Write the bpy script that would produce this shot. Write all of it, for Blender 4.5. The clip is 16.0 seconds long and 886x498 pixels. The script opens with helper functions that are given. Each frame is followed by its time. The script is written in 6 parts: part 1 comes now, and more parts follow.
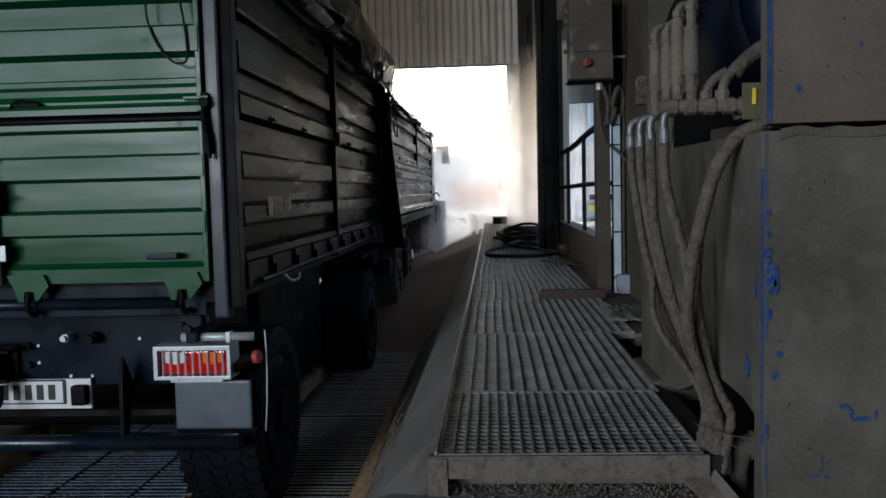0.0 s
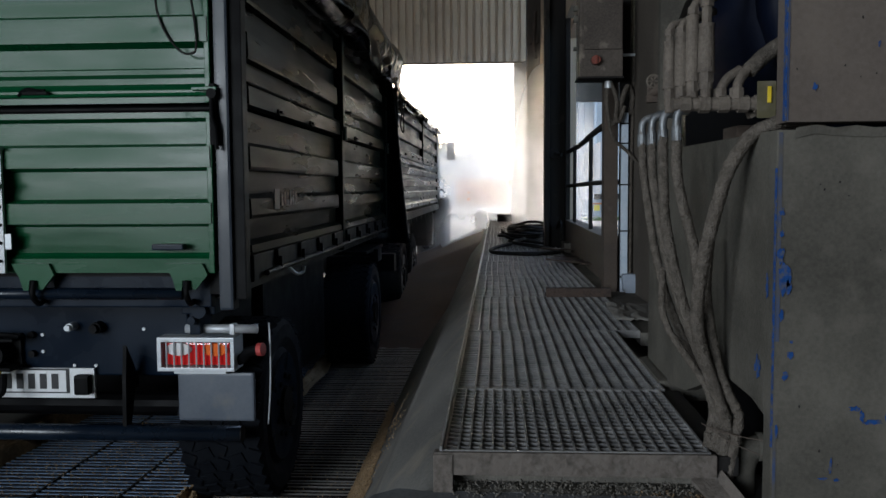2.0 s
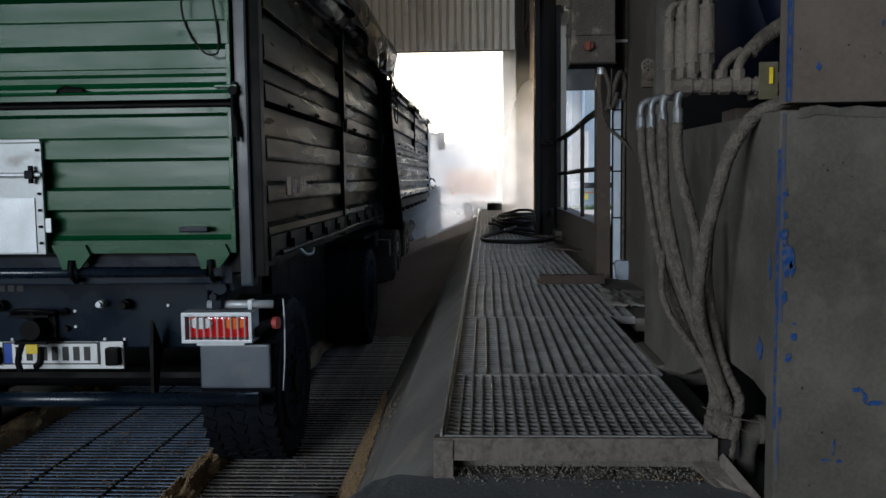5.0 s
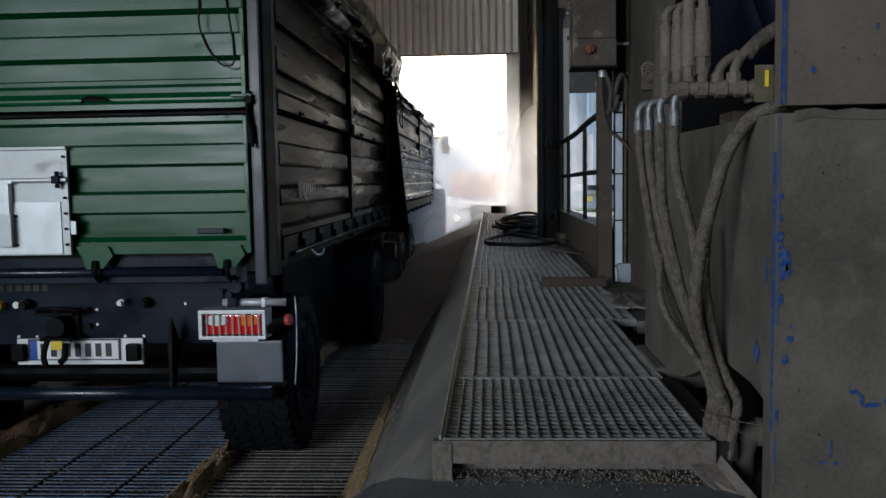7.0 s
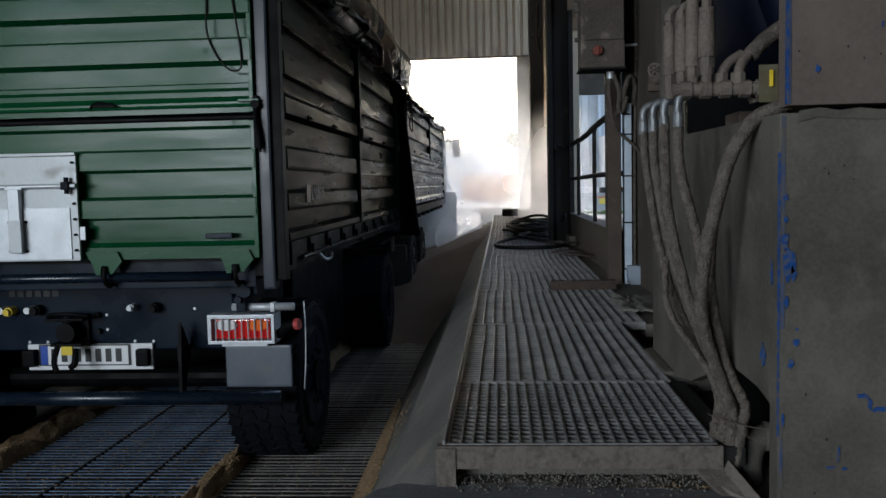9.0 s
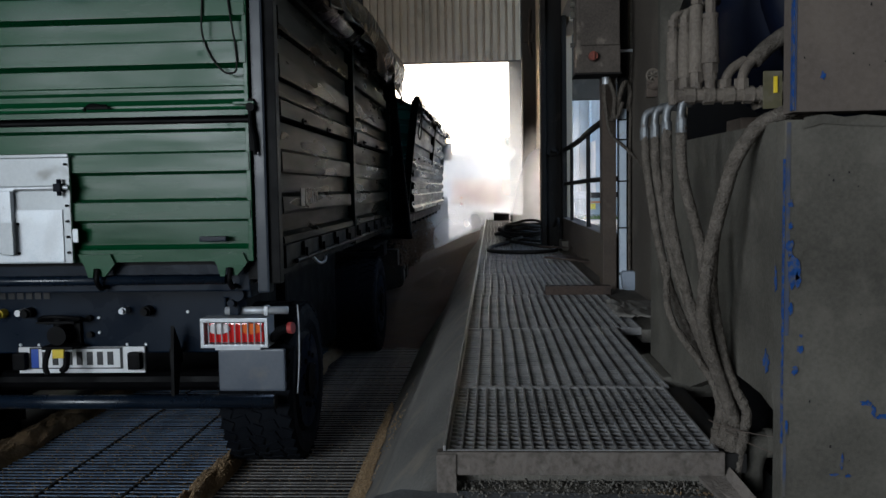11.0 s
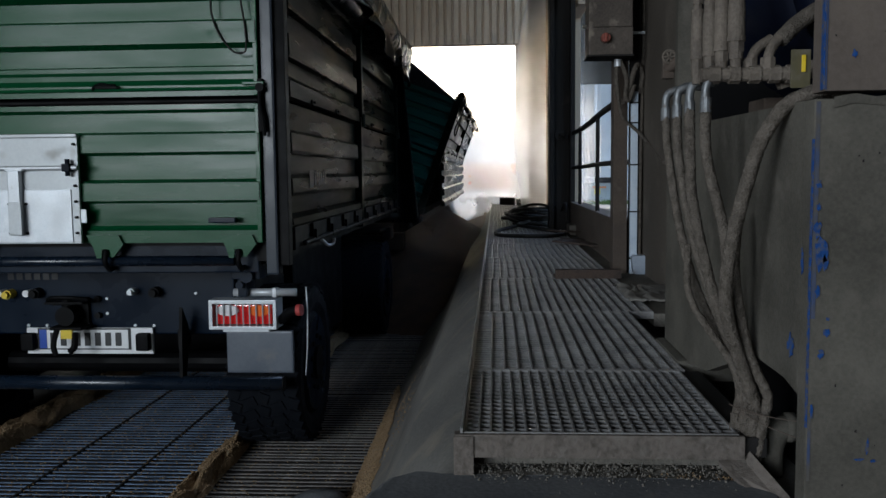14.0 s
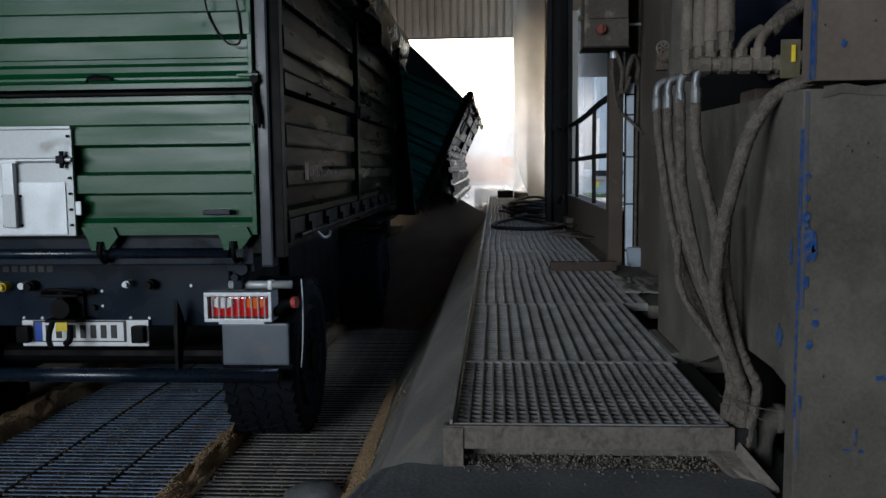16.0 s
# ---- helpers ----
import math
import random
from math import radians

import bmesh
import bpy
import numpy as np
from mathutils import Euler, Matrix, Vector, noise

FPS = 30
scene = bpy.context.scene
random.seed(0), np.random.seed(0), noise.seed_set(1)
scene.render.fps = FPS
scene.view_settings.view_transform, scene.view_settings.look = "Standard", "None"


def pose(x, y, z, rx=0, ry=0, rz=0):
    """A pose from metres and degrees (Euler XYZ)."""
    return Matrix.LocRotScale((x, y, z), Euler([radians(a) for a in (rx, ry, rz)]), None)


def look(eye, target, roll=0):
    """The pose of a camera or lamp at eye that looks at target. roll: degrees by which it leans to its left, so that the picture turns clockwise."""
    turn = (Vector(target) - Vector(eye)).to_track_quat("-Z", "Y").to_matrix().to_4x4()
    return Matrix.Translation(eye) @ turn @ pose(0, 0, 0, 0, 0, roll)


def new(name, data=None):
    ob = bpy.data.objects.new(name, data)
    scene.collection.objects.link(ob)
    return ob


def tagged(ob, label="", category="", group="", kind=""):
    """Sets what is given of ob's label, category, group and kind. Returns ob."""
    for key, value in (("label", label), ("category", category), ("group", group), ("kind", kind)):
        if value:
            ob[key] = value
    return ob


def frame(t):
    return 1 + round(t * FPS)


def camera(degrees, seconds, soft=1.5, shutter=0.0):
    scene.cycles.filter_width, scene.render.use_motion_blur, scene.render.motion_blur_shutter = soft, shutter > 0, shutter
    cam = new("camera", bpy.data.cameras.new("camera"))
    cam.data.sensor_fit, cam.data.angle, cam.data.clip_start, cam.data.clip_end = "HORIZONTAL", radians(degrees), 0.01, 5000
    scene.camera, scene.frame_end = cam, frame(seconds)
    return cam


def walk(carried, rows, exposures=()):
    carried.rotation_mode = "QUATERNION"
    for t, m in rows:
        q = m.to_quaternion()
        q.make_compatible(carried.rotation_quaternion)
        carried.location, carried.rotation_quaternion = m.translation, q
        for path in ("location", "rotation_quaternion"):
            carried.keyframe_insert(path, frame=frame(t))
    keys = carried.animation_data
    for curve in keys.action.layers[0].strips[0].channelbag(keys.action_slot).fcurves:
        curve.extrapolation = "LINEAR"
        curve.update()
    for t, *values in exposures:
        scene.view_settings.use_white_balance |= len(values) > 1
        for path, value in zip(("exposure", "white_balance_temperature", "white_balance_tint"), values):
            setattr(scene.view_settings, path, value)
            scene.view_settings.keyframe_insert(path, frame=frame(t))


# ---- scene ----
cam = camera(54.7, 16.0)
PATH = [
    (0, (0.141, -1.892, 0.594), (0.025, 0.1, 0.459), -1.4),
    (0.5, (0.128, -1.883, 0.592), (0.017, 0.109, 0.456), -1.1),
    (1, (0.126, -1.891, 0.591), (0.002, 0.1, 0.451), -1.1),
    (1.5, (0.135, -1.875, 0.588), (0.006, 0.116, 0.442), -0.9),
    (2, (0.128, -1.881, 0.588), (0.004, 0.11, 0.446), -0.4),
    (2.5, (0.11, -1.876, 0.586), (-0.004, 0.115, 0.443), -0.4),
    (3, (0.1, -1.876, 0.585), (-0.004, 0.116, 0.444), -0.4),
    (3.5, (0.104, -1.881, 0.58), (0.003, 0.111, 0.432), -0.5),
    (4, (0.103, -1.868, 0.577), (0.006, 0.123, 0.418), -0.6),
    (6.5, (0.107, -1.871, 0.575), (0.005, 0.12, 0.407), -0.8),
    (7, (0.119, -1.874, 0.577), (0.01, 0.117, 0.418), -0.9),
    (7.5, (0.12, -1.87, 0.578), (-0.003, 0.12, 0.422), -1.2),
    (8, (0.129, -1.871, 0.578), (-0.001, 0.119, 0.426), -1.0),
    (8.5, (0.132, -1.863, 0.578), (0.003, 0.127, 0.426), -1.1),
    (9, (0.14, -1.859, 0.577), (0.002, 0.131, 0.426), -1.3),
    (11.5, (0.097, -1.847, 0.578), (-0.015, 0.145, 0.437), -0.9),
    (12, (0.083, -1.843, 0.577), (-0.04, 0.148, 0.432), -0.9),
    (12.5, (0.089, -1.845, 0.576), (-0.042, 0.145, 0.431), -0.9),
    (13, (0.087, -1.84, 0.574), (-0.044, 0.15, 0.419), -0.9),
    (13.5, (0.083, -1.836, 0.572), (-0.046, 0.153, 0.41), -0.8),
    (14, (0.08, -1.831, 0.568), (-0.043, 0.158, 0.39), -0.6),
    (14.5, (0.072, -1.833, 0.566), (-0.048, 0.155, 0.386), -0.5),
    (15, (0.091, -1.836, 0.569), (-0.026, 0.153, 0.389), -0.4),
    (15.5, (0.092, -1.826, 0.565), (-0.025, 0.162, 0.378), -0.3),
    (16, (0.1, -1.826, 0.563), (-0.021, 0.161, 0.369), -0.6),
]
walk(cam, [(t, look(eye, target, roll)) for t, eye, target, roll in PATH])
scene.view_settings.exposure = 2.3

# ---------------------------------------------------------------- light
world = bpy.data.worlds.new("sky")
scene.world = world
world.use_nodes = True
wn = world.node_tree.nodes
wn.clear()
sky = wn.new("ShaderNodeTexSky")
sky.sky_type, sky.sun_disc = "NISHITA", False
sky.sun_elevation, sky.sun_rotation = radians(24), radians(-26)
sky.air_density, sky.dust_density, sky.ozone_density = 1.0, 3.0, 1.5
bgd = wn.new("ShaderNodeBackground")
bgd.inputs["Strength"].default_value = 0.11
wout = wn.new("ShaderNodeOutputWorld")
world.node_tree.links.new(sky.outputs[0], bgd.inputs[0])
world.node_tree.links.new(bgd.outputs[0], wout.inputs[0])

sun_data = bpy.data.lights.new("sun", "SUN")
sun_data.energy, sun_data.angle, sun_data.color = 0.5, radians(10), (0.97, 0.98, 1.0)
sun = new("sun", sun_data)
sun.matrix_world = look((-8.8, 28.0, 8.9), (0, 10, 0))


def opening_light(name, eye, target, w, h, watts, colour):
    """An area lamp of daylight colour standing in an opening of the hall."""
    d = bpy.data.lights.new(name, "AREA")
    d.shape, d.size, d.size_y, d.energy, d.color = "RECTANGLE", w, h, watts, colour
    ob = new(name, d)
    ob.matrix_world = look(eye, target)
    return ob


opening_light("rear_gate_daylight", (-4.2, -9.4, 1.95), (-2.6, 2.4, 1.0), 3.0, 2.9, 56, (0.82, 0.91, 1.0))
# Side lamp added to brighten tailgate and kerb; its gate is assumed.
opening_light("added_side_fill", (-5.85, -6.4, 1.75), (0.2, 0.6, 0.6), 4.6, 3.0, 90, (0.86, 0.93, 1.0))

# ---------------------------------------------------------------- materials


def nodes_of(name):
    m = bpy.data.materials.new(name)
    m.use_nodes = True
    nt = m.node_tree
    return m, nt, nt.nodes["Principled BSDF"]


def surf(name, c1, c2, scale=4.0, fine=60.0, rough=0.6, metal=0.0, bump=0.15, dust=None, dust_amt=0.0, spread=0.12, stretch=(1, 1, 1), spec=0.5, mottle=0.35):
    """Two scales of variation, fine relief, and a dust layer that lies in patches."""
    m, nt, b = nodes_of(name)
    L = nt.links.new
    tc = nt.nodes.new("ShaderNodeTexCoord")
    mp = nt.nodes.new("ShaderNodeMapping")
    mp.inputs["Scale"].default_value = stretch
    L(tc.outputs["Object"], mp.inputs[0])
    n1 = nt.nodes.new("ShaderNodeTexNoise")
    n1.inputs["Scale"].default_value, n1.inputs["Detail"].default_value = scale, 6
    n2 = nt.nodes.new("ShaderNodeTexNoise")
    n2.inputs["Scale"].default_value, n2.inputs["Detail"].default_value = fine, 4
    L(mp.outputs[0], n1.inputs["Vector"])
    L(tc.outputs["Object"], n2.inputs["Vector"])
    mixf = nt.nodes.new("ShaderNodeMath")
    mixf.operation = "MULTIPLY_ADD"
    L(n2.outputs[0], mixf.inputs[0])
    mixf.inputs[1].default_value = mottle
    L(n1.outputs[0], mixf.inputs[2])
    ramp = nt.nodes.new("ShaderNodeValToRGB")
    ramp.color_ramp.elements[0].position, ramp.color_ramp.elements[1].position = 0.5 + mottle / 2 - spread * 1.6, 0.5 + mottle / 2 + spread * 1.6
    ramp.color_ramp.elements[0].color, ramp.color_ramp.elements[1].color = (*c1, 1), (*c2, 1)
    L(mixf.outputs[0], ramp.inputs[0])
    col = ramp.outputs[0]
    rough_in = nt.nodes.new("ShaderNodeMapRange")
    rough_in.inputs["From Min"].default_value, rough_in.inputs["From Max"].default_value = 0.3, 0.7
    rough_in.inputs["To Min"].default_value, rough_in.inputs["To Max"].default_value = max(0.05, rough - 0.12), min(1, rough + 0.12)
    L(n1.outputs[0], rough_in.inputs[0])
    rsock = rough_in.outputs[0]
    if dust is not None:
        n3 = nt.nodes.new("ShaderNodeTexNoise")
        n3.inputs["Scale"].default_value, n3.inputs["Detail"].default_value = scale * 2.3, 8
        L(tc.outputs["Object"], n3.inputs["Vector"])
        mr = nt.nodes.new("ShaderNodeMapRange")
        mr.inputs["From Min"].default_value, mr.inputs["From Max"].default_value = 0.75 - dust_amt * 0.6, 1.0 - dust_amt * 0.6
        L(n3.outputs[0], mr.inputs[0])
        mx = nt.nodes.new("ShaderNodeMix")
        mx.data_type = "RGBA"
        L(mr.outputs[0], mx.inputs[0])
        L(col, mx.inputs[6])
        mx.inputs[7].default_value = (*dust, 1)
        col = mx.outputs[2]
        rm = nt.nodes.new("ShaderNodeMix")
        L(mr.outputs[0], rm.inputs[0])
        L(rsock, rm.inputs[2])
        rm.inputs[3].default_value = 0.95
        rsock = rm.outputs[0]
    L(col, b.inputs["Base Color"])
    L(rsock, b.inputs["Roughness"])
    b.inputs["Metallic"].default_value = metal
    b.inputs["Specular IOR Level"].default_value = spec
    bp = nt.nodes.new("ShaderNodeBump")
    bp.inputs["Strength"].default_value, bp.inputs["Distance"].default_value = bump, 0.01
    L(mixf.outputs[0], bp.inputs["Height"])
    L(bp.outputs[0], b.inputs["Normal"])
    return m


def glow_free_glass(name, colour, rough=0.15):
    m, nt, b = nodes_of(name)
    b.inputs["Base Color"].default_value = (*colour, 1)
    b.inputs["Roughness"].default_value = rough
    b.inputs["Coat Weight"].default_value = 0.6
    return m


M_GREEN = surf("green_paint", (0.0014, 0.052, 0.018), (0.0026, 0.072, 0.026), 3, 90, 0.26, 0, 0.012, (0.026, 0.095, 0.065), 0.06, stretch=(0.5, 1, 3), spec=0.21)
# Near-black green: the shade on the side walls is put into this colour.
M_SHADEGREEN = surf("shaded_green_paint", (0.0012, 0.0026, 0.0021), (0.0026, 0.0046, 0.0040), 3, 80, 0.33, 0, 0.02, stretch=(1, 0.4, 3), spec=0.03)
M_FRAME = surf("blue_black_paint", (0.0010, 0.0058, 0.0145), (0.0018, 0.0088, 0.021), 4, 90, 0.32, 0, 0.04, (0.008, 0.017, 0.028), 0.12, spec=0.14)
M_POST = surf("blue_grey_post_paint", (0.010, 0.015, 0.024), (0.018, 0.026, 0.038), 4, 90, 0.35, 0, 0.04, (0.03, 0.036, 0.045), 0.15, spec=0.3)
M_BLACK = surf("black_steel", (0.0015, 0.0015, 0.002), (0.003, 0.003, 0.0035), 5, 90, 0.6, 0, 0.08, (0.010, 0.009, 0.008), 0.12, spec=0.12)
M_RUBBER = surf("tyre_rubber", (0.003, 0.004, 0.0065), (0.006, 0.0075, 0.0105), 12, 120, 0.8, 0, 0.2, (0.016, 0.015, 0.014), 0.2, spec=0.12)
M_PLASTIC = surf("grey_plastic", (0.07, 0.085, 0.11), (0.10, 0.115, 0.14), 3, 60, 0.45, 0, 0.05, (0.16, 0.15, 0.14), 0.25)
M_GALV = surf("galvanised_steel", (0.42, 0.45, 0.48), (0.58, 0.6, 0.62), 10, 120, 0.45, 0.35, 0.05, (0.3, 0.28, 0.25), 0.15)
M_WHITE = surf("white_hatch_metal", (0.40, 0.43, 0.45), (0.54, 0.565, 0.58), 2.5, 60, 0.42, 0.1, 0.04, (0.4, 0.38, 0.34), 0.22)
M_PLATE = surf("plate_white", (0.70, 0.71, 0.72), (0.78, 0.79, 0.80), 8, 90, 0.4, 0, 0.02)
M_BLUE = surf("plate_blue", (0.01, 0.06, 0.35), (0.015, 0.08, 0.42), 8, 90, 0.4, 0, 0.02)
M_INK = surf("dark_ink", (0.01, 0.01, 0.012), (0.02, 0.02, 0.022), 8, 90, 0.5, 0, 0.02)
M_RED = glow_free_glass("red_lens", (0.75, 0.02, 0.02))
M_ORANGE = glow_free_glass("orange_lens", (0.85, 0.16, 0.03))
M_CLEAR = glow_free_glass("clear_lens", (0.75, 0.72, 0.72))
M_REDRUB = surf("red_rubber", (0.35, 0.04, 0.04), (0.5, 0.07, 0.06), 20, 90, 0.6, 0, 0.1)
M_CHAN = surf("stained_channel_steel", (0.055, 0.047, 0.040), (0.125, 0.107, 0.094), 14, 70, 0.85, 0, 0.5, (0.15, 0.135, 0.12), 0.32, spec=0.2, mottle=0.9, spread=0.2)
M_DKRUST = surf("dark_rusty_steel", (0.022, 0.014, 0.011), (0.060, 0.040, 0.031), 18, 90, 0.85, 0, 0.4, (0.08, 0.064, 0.054), 0.25, mottle=0.8, spread=0.18)
M_KNOB = surf("dirty_red_knob", (0.16, 0.035, 0.022), (0.26, 0.06, 0.04), 20, 90, 0.7, 0, 0.1, (0.12, 0.09, 0.07), 0.35)
M_YELLOW = surf("yellow_plastic", (0.6, 0.42, 0.02), (0.75, 0.55, 0.04), 20, 90, 0.5, 0, 0.05)
M_SIGN = surf("dirty_yellow_plate", (0.055, 0.048, 0.024), (0.095, 0.082, 0.04), 12, 90, 0.8, 0, 0.1, (0.12, 0.105, 0.085), 0.4)
M_TARP = surf("black_tarpaulin", (0.0018, 0.002, 0.0028), (0.004, 0.0045, 0.0055), 6, 50, 0.24, 0, 0.02, (0.004, 0.004, 0.004), 0.04, spec=0.055)
M_COVER = surf("dull_tarpaulin", (0.006, 0.007, 0.010), (0.012, 0.013, 0.017), 5, 60, 0.8, 0, 0.05, (0.02, 0.02, 0.02), 0.1, spec=0.08)
M_BAR = surf("glossy_dark_blue_bar", (0.004, 0.009, 0.018), (0.007, 0.014, 0.026), 6, 90, 0.28, 0, 0.05, (0.02, 0.026, 0.034), 0.12, spec=0.5)
M_GRATE = surf("walkway_steel", (0.115, 0.112, 0.113), (0.23, 0.225, 0.22), 9, 90, 0.55, 0.0, 0.1, (0.27, 0.255, 0.235), 0.32, spec=0.35, mottle=0.35)
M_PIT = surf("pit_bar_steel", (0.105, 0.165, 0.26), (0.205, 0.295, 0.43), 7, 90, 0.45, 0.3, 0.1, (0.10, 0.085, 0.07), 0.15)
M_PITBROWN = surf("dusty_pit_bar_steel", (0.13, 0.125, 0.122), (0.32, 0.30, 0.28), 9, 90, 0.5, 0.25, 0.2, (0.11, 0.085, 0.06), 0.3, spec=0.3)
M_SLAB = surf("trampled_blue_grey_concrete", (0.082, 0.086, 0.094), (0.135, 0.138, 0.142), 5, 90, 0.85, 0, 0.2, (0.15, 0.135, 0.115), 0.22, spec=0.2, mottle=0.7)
# Flank colour paints in the black between the pit bars, besides rust.
M_FLANK = surf("rusty_shaded_flank", (0.010, 0.009, 0.009), (0.024, 0.020, 0.018), 9, 90, 0.85, 0, 0.3, spec=0.1)
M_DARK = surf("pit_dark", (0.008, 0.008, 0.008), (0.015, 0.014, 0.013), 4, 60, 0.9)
M_CONC = surf("dusty_concrete", (0.080, 0.074, 0.065), (0.15, 0.138, 0.12), 2.6, 90, 0.9, 0, 0.5, (0.2, 0.178, 0.15), 0.3, spec=0.15, mottle=0.7)
M_SLOPE = surf("smooth_concrete_kerb", (0.095, 0.092, 0.087), (0.18, 0.173, 0.158), 2.6, 90, 0.85, 0, 0.25, (0.21, 0.185, 0.15), 0.35, stretch=(1, 0.5, 1), spec=0.25, mottle=0.5)
M_GRAIN = surf("wheat_grain", (0.20, 0.125, 0.062), (0.40, 0.275, 0.155), 30, 260, 0.85, 0, 0.9, spread=0.2)
M_TEAL = surf("dark_teal_paint", (0.0028, 0.036, 0.034), (0.005, 0.052, 0.050), 3, 90, 0.35, 0, 0.03, (0.02, 0.03, 0.028), 0.12, stretch=(0.5, 1, 3), spec=0.2)
# Tipped wheat, a darker brown than M_GRAIN.
M_GRAIN_D = surf("dark_brown_grain", (0.060, 0.034, 0.020), (0.105, 0.064, 0.039), 6, 260, 0.9, 0, 0.6)
M_MACH = surf("dusty_machine_steel", (0.056, 0.052, 0.044), (0.114, 0.105, 0.089), 4.5, 140, 0.9, 0, 0.4, (0.135, 0.122, 0.104), 0.30, spec=0.15, mottle=0.34)
M_MACHTOP = surf("dusty_grey_panel", (0.092, 0.074, 0.063), (0.126, 0.105, 0.09), 1.6, 110, 0.85, 0, 0.2, (0.145, 0.12, 0.10), 0.25, spec=0.2, mottle=0.5)
M_BLUEPAINT = surf("chipped_blue_paint", (0.007, 0.038, 0.14), (0.012, 0.06, 0.21), 40, 160, 0.8, 0, 0.1, (0.09, 0.085, 0.08), 0.5, spec=0.15)
M_BLUEDUST = surf("dusty_blue_paint", (0.03, 0.05, 0.11), (0.05, 0.07, 0.135), 9, 60, 0.85, 0, 0.1, (0.085, 0.08, 0.075), 0.60, spec=0.1)
M_NAVY = surf("navy_motor_paint", (0.0006, 0.0018, 0.0075), (0.001, 0.003, 0.011), 4, 90, 0.6, 0, 0.05, spec=0.15)
M_HOSE = surf("dusty_hose", (0.072, 0.062, 0.052), (0.130, 0.112, 0.095), 45, 260, 0.95, 0, 1.0, (0.165, 0.142, 0.12), 0.32, spec=0.1, mottle=0.6)
M_FIT = surf("dusty_fitting", (0.085, 0.07, 0.058), (0.145, 0.122, 0.10), 16, 140, 0.8, 0.05, 0.5, (0.17, 0.142, 0.118), 0.35, spec=0.3, mottle=0.6)
M_CHROME = surf("zinc_elbow", (0.09, 0.095, 0.10), (0.19, 0.20, 0.21), 30, 200, 0.45, 0.5, 0.1, (0.15, 0.13, 0.11), 0.32)
M_RUST = surf("rusty_painted_steel", (0.050, 0.036, 0.028), (0.085, 0.064, 0.050), 6, 80, 0.85, 0, 0.3, (0.11, 0.09, 0.075), 0.3)
M_BOXPAINT = surf("worn_box_paint", (0.060, 0.050, 0.043), (0.105, 0.088, 0.075), 5, 90, 0.8, 0, 0.25, (0.30, 0.26, 0.21), 0.28, spec=0.2, mottle=0.6)
M_COLUMN = surf("dark_column_steel", (0.010, 0.0095, 0.0095), (0.022, 0.020, 0.019), 3, 70, 0.8, 0, 0.2, (0.05, 0.044, 0.038), 0.25, stretch=(1, 1, 0.3), spec=0.15)
# Dark so that hall walls and ceiling return little bounced light.
M_HALL = surf("dark_hall_plaster", (0.045, 0.042, 0.038), (0.075, 0.07, 0.062), 1.4, 50, 0.9, 0, 0.2)
M_WALL = surf("grey_brown_wall", (0.060, 0.051, 0.043), (0.102, 0.088, 0.074), 1.4, 80, 0.9, 0, 0.25, (0.145, 0.125, 0.104), 0.3, spec=0.15, mottle=0.6)
M_TAN = surf("tan_wall_plaster", (0.50, 0.39, 0.28), (0.61, 0.49, 0.36), 1.2, 40, 0.9, 0, 0.15)
M_SHEET = surf("corrugated_sheet", (0.48, 0.37, 0.26), (0.66, 0.53, 0.39), 1.5, 40, 0.6, 0.2, 0.08, (0.33, 0.28, 0.22), 0.3, stretch=(3, 1, 0.3))
M_CONDUIT = surf("pale_blue_conduit", (0.42, 0.50, 0.60), (0.55, 0.62, 0.70), 8, 90, 0.6, 0, 0.05, (0.3, 0.27, 0.24), 0.25)
M_CABLE = surf("black_cable", (0.006, 0.006, 0.006), (0.018, 0.017, 0.016), 14, 120, 0.7, 0, 0.1, (0.06, 0.054, 0.047), 0.25, spec=0.2)
M_ASPH = surf("pale_yard_paving", (0.12, 0.118, 0.113), (0.18, 0.176, 0.168), 0.6, 30, 0.9, 0, 0.2)
M_GRASS = surf("yard_grass", (0.05, 0.09, 0.02), (0.10, 0.16, 0.04), 6, 60, 0.9, 0, 0.6)
M_BLDG = surf("white_cladding", (0.44, 0.43, 0.42), (0.56, 0.55, 0.53), 0.8, 20, 0.7, 0, 0.05)
M_SKIP = surf("orange_skip_paint", (0.42, 0.12, 0.03), (0.52, 0.17, 0.05), 1.2, 30, 0.6, 0, 0.05)
M_BIN = surf("grey_bin_plastic", (0.25, 0.27, 0.26), (0.33, 0.35, 0.34), 2, 40, 0.6, 0, 0.05)
M_LEAF = surf("far_foliage", (0.05, 0.08, 0.04), (0.10, 0.14, 0.07), 2, 30, 0.9)
M_CLOTH = surf("pale_rag", (0.13, 0.122, 0.11), (0.20, 0.188, 0.17), 12, 140, 0.95, 0, 0.5)
M_TUB = surf("pale_blue_tub", (0.20, 0.24, 0.30), (0.27, 0.31, 0.37), 6, 80, 0.6, 0, 0.05, (0.25, 0.23, 0.2), 0.3)

# ---------------------------------------------------------------- mesh tools
ORIG = {}


def thing(name, at, label, category, group="", kind=""):
    ob = new(name)
    ob.location = at
    ORIG[ob] = Vector(at)
    return tagged(ob, label, category, group, kind)


def mesh_of(bm, name, material, smooth=False):
    bmesh.ops.recalc_face_normals(bm, faces=bm.faces[:])
    me = bpy.data.meshes.new(name)
    for f in bm.faces:
        f.smooth = smooth
    bm.to_mesh(me)
    bm.free()
    me.materials.append(material)
    return me


